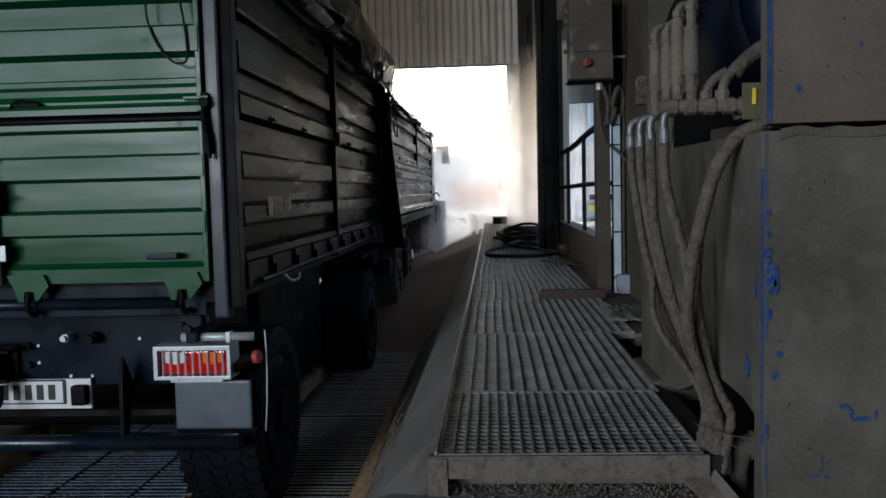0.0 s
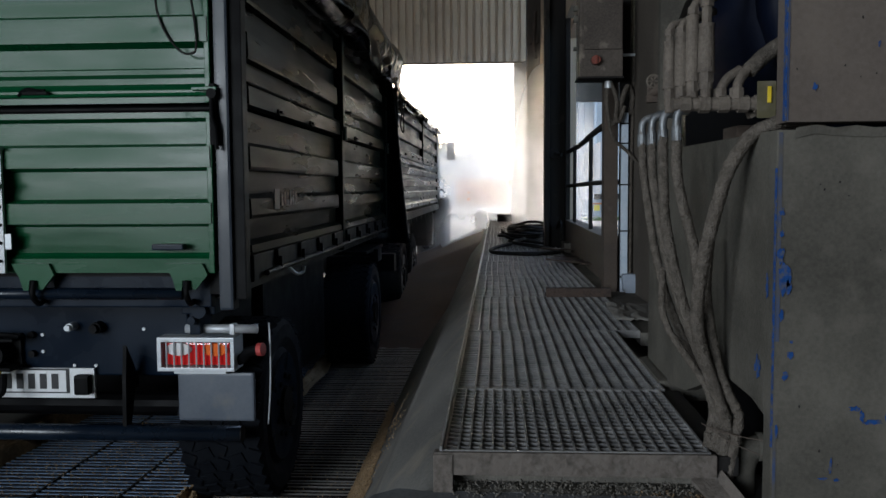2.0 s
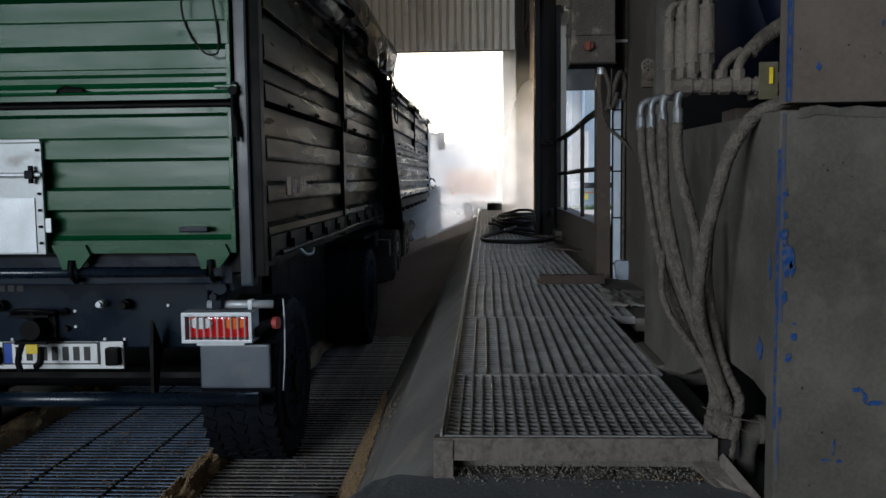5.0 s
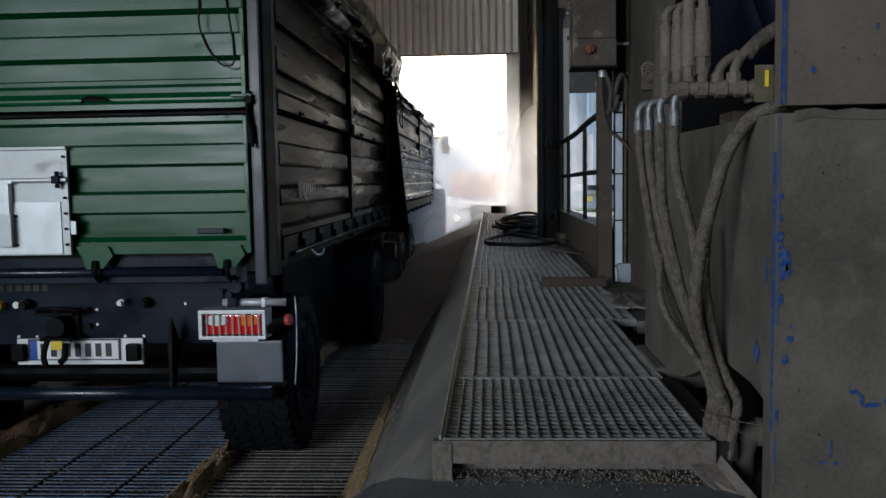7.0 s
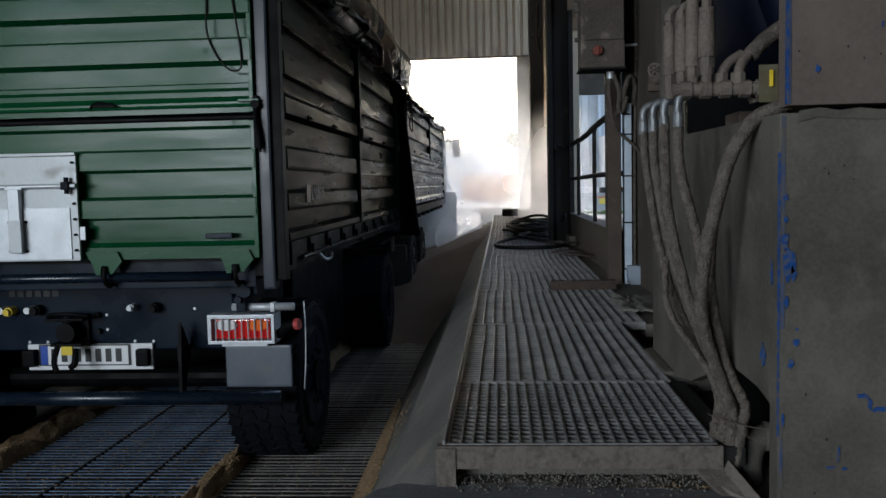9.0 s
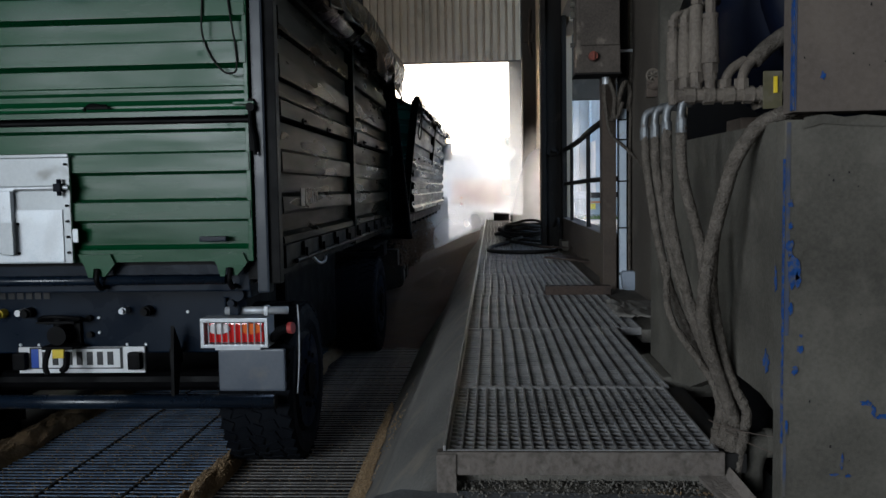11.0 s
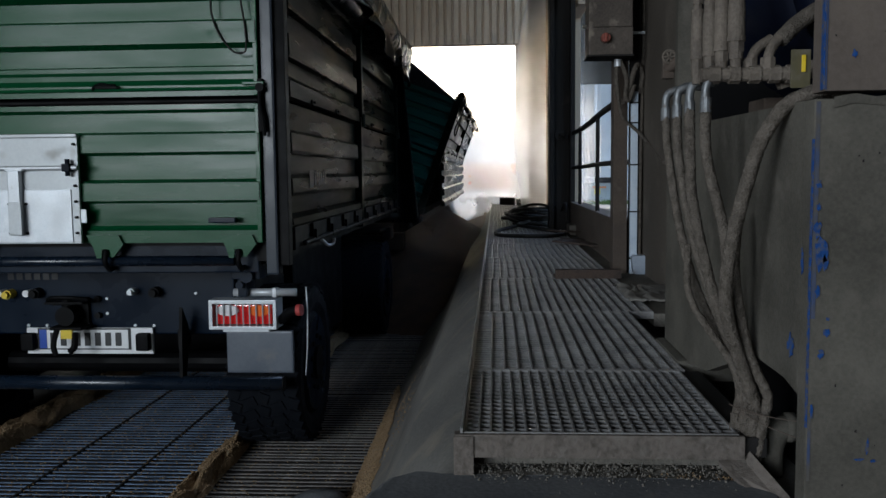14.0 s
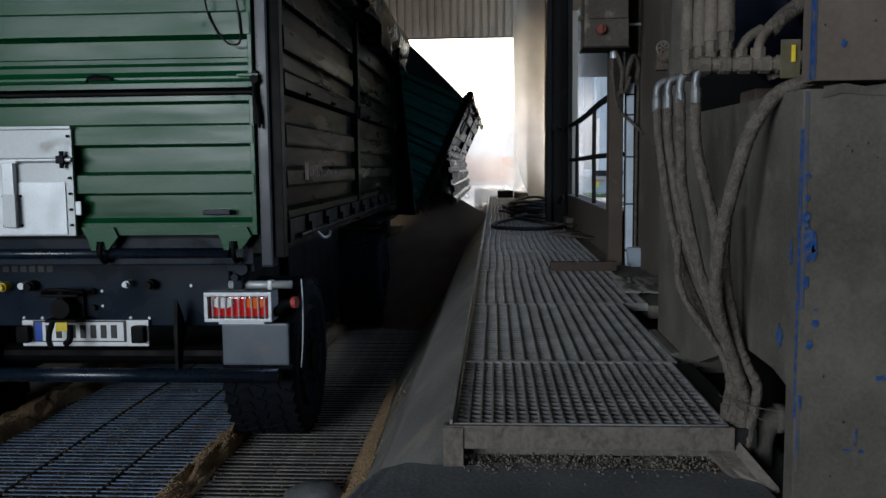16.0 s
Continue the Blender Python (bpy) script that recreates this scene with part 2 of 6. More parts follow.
def part(name, bm, material, parent, label="", smooth=False):
    """One mesh object under a thing or a part; the bmesh is in world metres."""
    o = ORIG[parent]
    bm.transform(Matrix.Translation(-o))
    ob = new(name, mesh_of(bm, name, material, smooth))
    ob.parent = parent
    ORIG[ob] = o
    return tagged(ob, label)


def solo(name, bm, material, label, category="", kind="", group="", smooth=False, at=(0, 0, 0)):
    bm.transform(Matrix.Translation(-Vector(at)))
    ob = new(name, mesh_of(bm, name, material, smooth))
    ob.location = at
    ORIG[ob] = Vector(at)
    return tagged(ob, label, category, group, kind)


def B():
    return bmesh.new()


def box(bm, x0, x1, y0, y1, z0, z1, bevel=0.0, turn=None):
    m = Matrix.LocRotScale(((x0 + x1) / 2, (y0 + y1) / 2, (z0 + z1) / 2), None, (x1 - x0, y1 - y0, z1 - z0))
    if turn:
        c = Vector(((x0 + x1) / 2, (y0 + y1) / 2, (z0 + z1) / 2))
        m = Matrix.Translation(c) @ turn.to_4x4() @ Matrix.Translation(-c) @ m
    if not bevel:
        cube(bm, m)
    else:
        vs = bmesh.ops.create_cube(bm, size=1.0, matrix=m)["verts"]
        es = list({e for v in vs for e in v.link_edges})
        bmesh.ops.bevel(bm, geom=es, offset=bevel, segments=2, affect="EDGES", profile=0.7)
    return bm


def cube(bm, m):
    """A cube of unit size under m, laid down fast."""
    V = [bm.verts.new(m @ Vector((x, y, z))) for x in (-0.5, 0.5) for y in (-0.5, 0.5) for z in (-0.5, 0.5)]
    for f in ((0, 1, 3, 2), (4, 6, 7, 5), (0, 4, 5, 1), (2, 3, 7, 6), (0, 2, 6, 4), (1, 5, 7, 3)):
        bm.faces.new([V[i] for i in f])


def cyl(bm, p0, p1, r, seg=14, r2=None):
    p0, p1 = Vector(p0), Vector(p1)
    d = p1 - p0
    m = Matrix.Translation((p0 + p1) / 2) @ d.to_track_quat("Z", "Y").to_matrix().to_4x4()
    bmesh.ops.create_cone(bm, cap_ends=True, segments=seg, radius1=r, radius2=r if r2 is None else r2, depth=d.length, matrix=m)
    return bm


def smooth_line(pts, n=6):
    """Catmull-Rom through the points."""
    P = [Vector(p) for p in pts]
    P = [2 * P[0] - P[1]] + P + [2 * P[-1] - P[-2]]
    out = []
    for i in range(1, len(P) - 2):
        a, b, c, d = P[i - 1:i + 3]
        for k in range(n):
            t = k / n
            out.append(0.5 * ((2 * b) + (c - a) * t + (2 * a - 5 * b + 4 * c - d) * t * t + (3 * b - a - 3 * c + d) * t ** 3))
    out.append(P[-2])
    return out


def tube(bm, pts, r, seg=10, n=6, rough=0.0, line=None):
    L = line or smooth_line(pts, n)
    rings = []
    up = Vector((0.3, 0.5, 0.8)).normalized()
    for i, p in enumerate(L):
        d = (L[min(i + 1, len(L) - 1)] - L[max(i - 1, 0)]).normalized()
        a = d.cross(up)
        if a.length < 0.05:
            a = d.orthogonal()
        a.normalize()
        b = d.cross(a).normalized()
        up = a.cross(d).normalized() if a.cross(d).length > 0 else up
        ring = []
        for k in range(seg):
            w = 2 * math.pi * k / seg
            rr = r * (1 + rough * noise.noise(p * 130 + Vector((k * 3.1, 0, 0))))
            ring.append(bm.verts.new(p + a * math.cos(w) * rr + b * math.sin(w) * rr))
        rings.append(ring)
    for A, C in zip(rings, rings[1:]):
        for k in range(seg):
            bm.faces.new((A[k], A[(k + 1) % seg], C[(k + 1) % seg], C[k]))
    bm.faces.new(rings[0])
    bm.faces.new(rings[-1][::-1])
    return bm


def sheet(bm, profile, along, a0, a1, place, thick=0.025):
    """A profiled panel: profile of (out, z); runs along 'x' or 'y' from a0 to a1; place is its plane; out > 0 leaves the plane towards sgn."""
    plane, sgn = place
    inner = [(-thick, profile[0][1]), (-thick, profile[-1][1])]
    ring = list(profile) + inner[::-1]

    def P(a, o, z):
        return (a, plane + sgn * o, z) if along == "x" else (plane + sgn * o, a, z)
    A = [bm.verts.new(P(a0, o, z)) for o, z in ring]
    C = [bm.verts.new(P(a1, o, z)) for o, z in ring]
    n = len(ring)
    for i in range(n):
        bm.faces.new((A[i], A[(i + 1) % n], C[(i + 1) % n], C[i]))
    bm.faces.new(A)
    bm.faces.new(C[::-1])
    return bm


def grid(bm, fx, nu, nv):
    """A sheet of points fx(u, v)."""
    V = [[bm.verts.new(fx(i / nu, j / nv)) for j in range(nv + 1)] for i in range(nu + 1)]
    for i in range(nu):
        for j in range(nv):
            bm.faces.new((V[i][j], V[i + 1][j], V[i + 1][j + 1], V[i][j + 1]))
    return bm


FLOOR = -1.08
KERB_X = -0.65
DOOR_Y = 15.6

# ---------------------------------------------------------------- setting
bm = B()
grid(bm, lambda u, v: (-150 + 300 * u, DOOR_Y - 0.4 + 184 * v, -1.10), 8, 8)
solo("ground_yard", bm, M_ASPH, "pale worn concrete yard in bright daylight", kind="structure")
bm = B()
box(bm, -150, 150, -150, -9.9, -1.3, -1.10)
box(bm, -150, -6.2, -9.9, DOOR_Y - 0.4, -1.3, -1.10)
box(bm, 2.9, 150, -9.9, DOOR_Y - 0.4, -1.3, -1.10)
solo("ground_around", bm, M_ASPH, "pale concrete yard around the hall", kind="structure")
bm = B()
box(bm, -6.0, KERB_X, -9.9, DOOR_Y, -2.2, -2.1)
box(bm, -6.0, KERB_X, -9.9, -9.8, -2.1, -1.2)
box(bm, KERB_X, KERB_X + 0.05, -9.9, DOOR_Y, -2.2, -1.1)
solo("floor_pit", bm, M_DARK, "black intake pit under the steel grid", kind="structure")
bm = B()
box(bm, -6.0, -3.1, -9.8, DOOR_Y - 0.4, -1.3, FLOOR - 0.01)
solo("floor_hall", bm, M_HALL, "dark dusty concrete hall floor", kind="structure")

# concrete plinth with its sloping kerb towards the pit
bm = B()


def kerb(u, v):
    y = -1.15 + 14.75 * v
    prof = [(KERB_X, -1.25), (KERB_X, FLOOR), (KERB_X + 0.22, -0.80), (-0.22, -0.33), (-0.06, -0.15), (0.02, -0.10), (0.6, -0.105), (3.0, -0.10)]
    i = min(int(u * 7 + 1e-6), 7)
    x, z = prof[i]
    wob = 0.012 * noise.noise(Vector((x * 3, y * 1.3, z * 2)))
    return (x + wob, y, z + wob * 0.8)


grid(bm, kerb, 7, 60)
solo("floor_plinth", bm, M_SLOPE, "dust-grey concrete plinth with a sloping kerb", kind="structure", smooth=True)
bm = B()
grid(bm, lambda u, v: (-0.9 + 4.0 * u, -9.8 + 8.66 * v, -0.40 - 0.8 * (1 - min(1, v * 1.4))), 6, 8)
solo("floor_ramp", bm, M_CONC, "dusty concrete ramp behind the plinth", kind="structure")

# trampled slab before the walkway, with a worn round corner
bm = B()
rim = [(0.66, -0.02), (0.30, 0.0), (-0.05, 0.012), (-0.11, 0.02), (-0.155, -0.02), (-0.18, -0.09), (-0.205, -0.20), (-0.25, -0.6), (-0.28, -1.14), (0.66, -1.14)]
fine = []
for (xa, ya), (xb, yb) in zip(rim, rim[1:] + rim[:1]):
    for k in range(8):
        u = k / 8
        x, y = xa + (xb - xa) * u, ya + (yb - ya) * u
        fine.append((x + 0.006 * noise.noise(Vector((x * 30, y * 30, 1))), y + 0.006 * noise.noise(Vector((x * 30, y * 30, 5)))))
low = [bm.verts.new((x, y, -0.42)) for x, y in fine]
mid = [bm.verts.new((x, y, -0.098)) for x, y in fine]
cx, cy = 0.2, -0.5
top = [bm.verts.new((x + 0.03 * (cx - x), y + 0.03 * (cy - y), -0.090 + 0.002 * noise.noise(Vector((x * 20, y * 20, 0))))) for x, y in fine]
n = len(fine)
for i in range(n):
    j = (i + 1) % n
    bm.faces.new((low[i], low[j], mid[j], mid[i]))
    bm.faces.new((mid[i], mid[j], top[j], top[i]))
bm.faces.new(top)
solo("floor_landing", bm, M_SLAB, "trampled blue-grey concrete slab before the walkway", kind="structure")
bm = B()
bmesh.ops.create_icosphere(bm, subdivisions=4, radius=1.0)
for vert in bm.verts:
    c = vert.co.normalized()
    k = 1 + 0.10 * noise.noise(c * 1.7) + 0.02 * noise.noise(c * 9)
    vert.co = Vector((-0.80 + 0.15 * k * c.x, 2.24 + 0.14 * k * c.y, -1.07 + 0.075 * k * c.z))
solo("concrete_lump", bm, M_SLAB, "rounded grey lump of concrete on the pit grid", "lump", smooth=True)

# walls
# Unseen wall added behind the eye to keep gate light off the machine.
bm = B()
box(bm, 0.20, 2.7, -3.3, -3.15, -1.3, 6.5)
solo("wall_shade_blocker", bm, M_HALL, "unseen wall added to shade the machinery", kind="structure")
bm = B()
box(bm, -6.2, -6.0, -9.9, -8.8, -1.3, 6.5)
# Gap left here for the added side lamp; the opening is assumed, out of view.
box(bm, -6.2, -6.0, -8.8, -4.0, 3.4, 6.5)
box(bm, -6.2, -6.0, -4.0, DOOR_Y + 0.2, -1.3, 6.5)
solo("wall_west", bm, M_HALL, "dark dusty plastered hall wall", kind="structure")
bm = B()
box(bm, -6.0, -5.75, -9.9, -9.7, -1.3, 6.5)
box(bm, -2.6, 2.9, -9.9, -9.7, -1.3, 6.5)
box(bm, -5.75, -2.6, -9.9, -9.7, 3.5, 6.5)
solo("wall_south", bm, M_HALL, "hall wall around the open entry gate", kind="structure")
bm = B()
box(bm, 2.7, 2.9, -9.7, 1.5, -1.3, 6.5)
solo("wall_machine_bay", bm, M_HALL, "dusty wall behind the machinery", kind="structure")
# the wall beside the walkway, with its low sill and the opening
bm = B()
box(bm, 0.90, 1.02, 1.5, 3.55, -0.2, 6.5)
box(bm, 1.02, 2.9, 1.5, 1.62, -1.3, 6.5)
solo("wall_walkway", bm, M_WALL, "grey-brown dusty sheet wall beside the walkway", kind="structure")
bm = B()
box(bm, 0.80, 0.92, 3.16, 6.55, -0.12, 0.275, 0.01)
solo("wall_sill", bm, M_RUST, "low brown sill wall under the railing", kind="structure")
bm = B()
box(bm, 0.80, 0.92, 3.16, 6.55, 2.2, 6.5)
# Hidden wall added from y 7.6 to keep bay light off the trailer.
box(bm, 0.90, 1.0, 7.6, 13.2, -0.2, 6.5)
box(bm, 0.90, 1.0, 6.80, 7.6, 2.2, 6.5)
solo("wall_upper", bm, M_TAN, "tan dusty wall above the side opening, with a hidden added bay wall", kind="structure")
bm = B()
box(bm, 0.67, 1.07, 13.2, 13.6, -1.2, 6.5, 0.02)
solo("wall_pier", bm, M_WALL, "dusty grey pier beside the exit gate", kind="structure")
bm = B()
box(bm, 0.49, 1.30, DOOR_Y, DOOR_Y + 0.18, -1.2, 3.11)
box(bm, 1.30, 3.0, DOOR_Y, DOOR_Y + 0.18, 2.3, 3.11)
box(bm, 0.70, 3.0, DOOR_Y, DOOR_Y + 0.18, 3.11, 6.5)
box(bm, -6.0, -5.0, DOOR_Y, DOOR_Y + 0.18, -1.2, 3.11)
solo("wall_gate_side", bm, M_WALL, "pale dusty wall beside the exit gate", kind="structure")
bm = B()
box(bm, -6.0, -2.42, DOOR_Y - 0.02, DOOR_Y + 0.18, 3.11, 6.5)
solo("wall_gate_tan", bm, M_TAN, "tan plastered wall above the exit gate", kind="structure")
bm = B()
box(bm, -6.2, 2.9, -9.9, DOOR_Y + 0.2, 6.5, 6.7)
solo("ceiling", bm, M_HALL, "dim dusty hall ceiling", kind="structure")
# the corrugated curtain over the gate
gate_head = thing("gate_head", (-0.86, DOOR_Y, 3.11), "grey corrugated steel sheeting over the exit gate", "sheeting", kind="structure")
bm = B()
xs, pts, x, k = -2.42, [], -2.42, 0
while x < 0.70:
    pts += [(x, 0.0), (x + 0.030, 0.0), (x + 0.045, 0.075), (x + 0.135, 0.075), (x + 0.150, 0.0)]
    x += 0.150
lo = [bm.verts.new((a, DOOR_Y - 0.03 - o, 3.11)) for a, o in pts]
hi = [bm.verts.new((a, DOOR_Y - 0.03 - o, 6.45)) for a, o in pts]
for i in range(len(pts) - 1):
    bm.faces.new((lo[i], lo[i + 1], hi[i + 1], hi[i]))
lo2 = [bm.verts.new((a, DOOR_Y + 0.05, 3.11)) for a in (-2.42, 0.70)]
hi2 = [bm.verts.new((a, DOOR_Y + 0.05, 6.45)) for a in (-2.42, 0.70)]
bm.faces.new((lo2[0], lo2[1], hi2[1], hi2[0]))
part("corrugated_sheet", bm, M_SHEET, gate_head)
bm = B()
box(bm, -2.42, 0.70, DOOR_Y - 0.020, DOOR_Y + 0.06, 3.085, 3.108, 0.004)
part("bottom_rail", bm, M_COLUMN, gate_head)
bm = B()
box(bm, -2.56, -2.42, DOOR_Y - 0.16, DOOR_Y - 0.02, 3.0, 6.45, 0.01)
part("side_post", bm, M_COLUMN, gate_head)

# dark steel column between walkway and opening
col = thing("steel_column", (0.72, 6.6, 0), "dark dusty riveted steel column on the walkway", "column")
bm = B()
box(bm, 0.60, 0.645, 6.5, 6.75, -0.1, 6.5, 0.006)
part("flange", bm, M_COLUMN, col)
bm = B()
box(bm, 0.80, 0.845, 6.5, 6.75, -0.1, 6.5, 0.006)
part("flange", bm, M_COLUMN, col)
bm = B()
box(bm, 0.645, 0.80, 6.60, 6.64, -0.1, 6.5, 0.004)
part("web", bm, M_COLUMN, col)
bm = B()
box(bm, 0.56, 0.88, 6.44, 6.8, -0.10, -0.02, 0.008)
part("base_plate", bm, M_COLUMN, col)
bm = B()
cyl(bm, (0.70, 6.60, 0.92), (0.70, 6.53, 0.92), 0.05, 12)
cyl(bm, (0.70, 6.54, 0.92), (0.76, 6.48, 0.90), 0.018, 8)
part("bracket", bm, M_COLUMN, col)

# post with the switch box
post = thing("wall_post", (0.77, 3.05, 0), "brown rusted square steel post on the walkway", "post")
bm = B()
box(bm, 0.735, 0.812, 3.0, 3.12, -0.1, 6.4, 0.006)
part("shaft", bm, M_RUST, post)
bm = B()
box(bm, 0.70, 0.85, 2.97, 3.16, -0.10, -0.01, 0.006)
part("foot_plate", bm, M_RUST, post)

# ---------------------------------------------------------------- vehicles
XC, XR, XL = -2.27, -0.97, -3.57


def ribs(z0, z1, n, out=0.03, cap=0.05):
    """Trapezoid ribbing between z0 and z1, top to bottom edges folded."""
    p = [(out, z0), (out, z0 + cap), (0.0, z0 + cap + 0.03)]
    step = (z1 - z0 - 2 * cap - 0.06) / n
    z = z0 + cap + 0.03
    for i in range(n):
        p += [(0.0, z + step * 0.30), (out, z + step * 0.36), (out, z + step * 0.84), (0.0, z + step * 0.97)]
        z += step
    p += [(0.0, z1 - cap - 0.02), (out, z1 - cap), (out, z1)]
    return p


def side_panels(par, y0, y1, z0, z1, names, material, bands, xr=XR, sgn=1, joined=False):
    """Two wall panels a side: a flat plate, folded edges, and pressed ribs (bottom, top) that stop short of the posts."""
    ym = (y0 + y1) / 2
    for a, b in ((y0 + 0.07, ym - 0.05), (ym + 0.05, y1 - 0.05)):
        out = 0.040
        base = xr - 0.042 * sgn
        bm = B()
        box(bm, min(base - 0.02 * sgn, base), max(base - 0.02 * sgn, base), a, b, z0, z1, 0.002)
        plate = bm if joined else part(names, bm, material, par)
        for r0, r1, drip in bands:
            inset = 0.0 if drip == 0 else 0.10
            top = min(r1 + 0.022, z1)
            rib = bm if joined else B()
            sheet(rib, [(0.0, r0), (out, r0 + 0.004), (out + 0.003, r0 + drip), (out, r1), (0.002, top)], "y", a + 0.004, b - inset - 0.004, (base, sgn), 0.004)
            if not joined:
                part("pressed_rib", rib, material, plate)
        if joined:
            part(names, bm, material, par)


LOWER_BANDS = ((0.30, 0.336, 0), (0.452, 0.545, 0.02), (0.672, 0.782, 0.02))
UPPER_BANDS = ((0.966, 1.050, 0), (1.056, 1.062, 0), (1.165, 1.285, 0.02), (1.412, 1.53, 0.02), (1.64, 1.675, 0))


def wheel(par, x0, x1, yc, r, outer):
    """Tyre with a lugged tread, rim and hub; x0..x1 is its width."""
    zc = FLOOR + r
    bm = B()
    prof = [(0.0, 0.60), (0.06, 0.66), (0.0, 0.78), (0.0, 0.92), (0.05, 0.985), (0.14, 1.0), (0.5, 1.0), (0.86, 1.0), (0.95, 0.985), (1.0, 0.92), (1.0, 0.78), (0.94, 0.66), (1.0, 0.60)]
    seg = 48
    rings = [[bm.verts.new((x0 + (x1 - x0) * u, yc + r * k * math.sin(2 * math.pi * i / seg), zc + r * k * math.cos(2 * math.pi * i / seg))) for u, k in prof] for i in range(seg)]
    for i in range(seg):
        A, C = rings[i], rings[(i + 1) % seg]
        for j in range(len(prof) - 1):
            bm.faces.new((A[j], A[j + 1], C[j + 1], C[j]))
    tyre = part("wheel", bm, M_RUBBER, par)
    # lugs of the tread, five staggered rows
    bm = B()
    w = x1 - x0
    for i in range(36):
        for j, (u0, u1) in enumerate(((0.03, 0.19), (0.22, 0.40), (0.43, 0.57), (0.60, 0.78), (0.81, 0.97))):
            an = 2 * math.pi * (i + 0.33 * j) / 36
            c = Vector((x0 + w * (u0 + u1) / 2, yc + (r + 0.001) * math.sin(an), zc + (r + 0.001) * math.cos(an)))
            m = Matrix.Translation(c) @ Matrix.Rotation(-an, 4, "X") @ Matrix.Rotation(radians(22 if j % 2 else -22), 4, "Z") @ Matrix.Diagonal((w * (u1 - u0), 0.064 * r / 0.5, 0.016, 1))
            cube(bm, m)
    tagged(part("tread", bm, M_RUBBER, tyre), kind="stuff")
    bm = B()
    s = 1 if outer > 0 else -1
    xo = x1 if s > 0 else x0
    cyl(bm, (xo - s * 0.03, yc, zc), (xo - s * 0.20, yc, zc), r * 0.60, 28)
    cyl(bm, (xo - s * 0.0, yc, zc), (xo - s * 0.03, yc, zc), r * 0.61, 28, r * 0.55)
    part("rim", bm, M_FRAME, tyre)
    bm = B()
    cyl(bm, (xo + s * 0.02, yc, zc), (xo - s * 0.06, yc, zc), r * 0.22, 18)
    part("hub", bm, M_BLACK, tyre)
    for k in range(10):
        an = 2 * math.pi * k / 10
        bm = B()
        cyl(bm, (xo + s * 0.012, yc + r * 0.34 * math.sin(an), zc + r * 0.34 * math.cos(an)), (xo - s * 0.05, yc + r * 0.34 * math.sin(an), zc + r * 0.34 * math.cos(an)), 0.016, 8)
        part("wheel_nut", bm, M_BLACK, tyre)
    return tyre


def tarp_roll(par, y0, y1, x, z, r, seed):
    """A loose rolled tarpaulin: long soft folds."""
    bm = B()

    def P(u, v):
        y = y0 + (y1 - y0) * u
        a = 2 * math.pi * v
        f = 1 + 0.16 * noise.noise(Vector((y * 0.6 + seed, math.cos(a), math.sin(a)))) + 0.05 * noise.noise(Vector((y * 1.6, math.cos(a) * 2.2 + seed, math.sin(a) * 2.2))) + 0.025 * noise.noise(Vector((y * 4 + 6 * a, seed, 1)))
        sag = 0.03 * math.sin(y * 2.1 + seed)
        k = r * f * (0.88 + 0.42 * u ** 1.5)
        return (x + 0.95 * k * math.cos(a), y, z + 1.1 * k * math.sin(a) + sag)
    grid(bm, P, 90, 24)
    return part("tarpaulin_roll", bm, M_TARP, par, "rolled glossy black tarpaulin", smooth=True)


def tarp_skirt(par, y0, y1, x, z0, z1, seed, lead=0.0):
    """The loose hanging edge of the tarpaulin; it hangs lower towards its front end by lead."""
    bm = B()

    def P(u, v):
        y = y0 + (y1 - y0) * u
        hang = (z1 - z0) * (0.6 + 0.5 * noise.noise(Vector((y * 1.1 + seed, 0.3, 0)))) + lead * max(0.0, (u - 0.72) / 0.28) ** 1.3
        z = z1 - hang * v
        o = 0.05 + 0.07 * math.sin(1.5 * v) + 0.020 * math.sin(y * 9 + 2 * v + seed) * (0.3 + v) + 0.05 * noise.noise(Vector((y * 2.2, v * 2, seed)))
        return (x + o, y, z)
    grid(bm, P, 90, 14)
    ob = part("tarpaulin_edge", bm, M_TARP, par, "loose hanging black tarpaulin edge", smooth=True)
    so = ob.modifiers.new("thickness", "SOLIDIFY")
    so.thickness = 0.006
    return ob


def bottom_latches(par, y0, y1, z, n, x=XR):
    for i in range(n):
        y = y0 + (y1 - y0) * (i + 0.5) / n
        bm = B()
        box(bm, x + 0.009, x + 0.028, y - 0.020, y + 0.020, z - 0.075, z + 0.004, 0.005)
        box(bm, x + 0.026, x + 0.044, y - 0.010, y + 0.010, z - 0.10, z - 0.03, 0.004)
        cyl(bm, (x + 0.030, y - 0.040, z - 0.088), (x + 0.030, y + 0.040, z - 0.088), 0.011, 8)
        part("side_latch", bm, M_BLACK, par)


def oval_slots(par, ys, z, x=XR):
    for y in ys:
        bm = B()
        cyl(bm, (x + 0.001, y, z), (x + 0.012, y, z), 0.034, 12)
        bm.transform(Matrix.Translation((0, y, z)) @ Matrix.Diagonal((1, 1.4, 0.55, 1)) @ Matrix.Translation((0, -y, -z)))
        box(bm, x + 0.012, x + 0.026, y - 0.03, y + 0.03, z - 0.006, z + 0.006)
        part("tie_down_slot", bm, M_BLACK, par)


# ---- the drawbar trailer that stands nearest
TY0, TY1 = 2.50, 7.25
trailer = thing("grain_trailer", (XC, 5.0, FLOOR), "dark green steel tipping grain trailer with black chassis", "trailer")

GATE_LO = [(0.03, 0.222), (0.03, 0.285), (0.012, 0.297), (0.0, 0.31), (0.0, 0.425), (0.058, 0.44), (0.058, 0.53), (0.0, 0.548), (0.0, 0.67), (0.058, 0.686), (0.058, 0.775), (0.0, 0.79), (0.0, 0.885), (0.045, 0.90), (0.045, 0.925)]
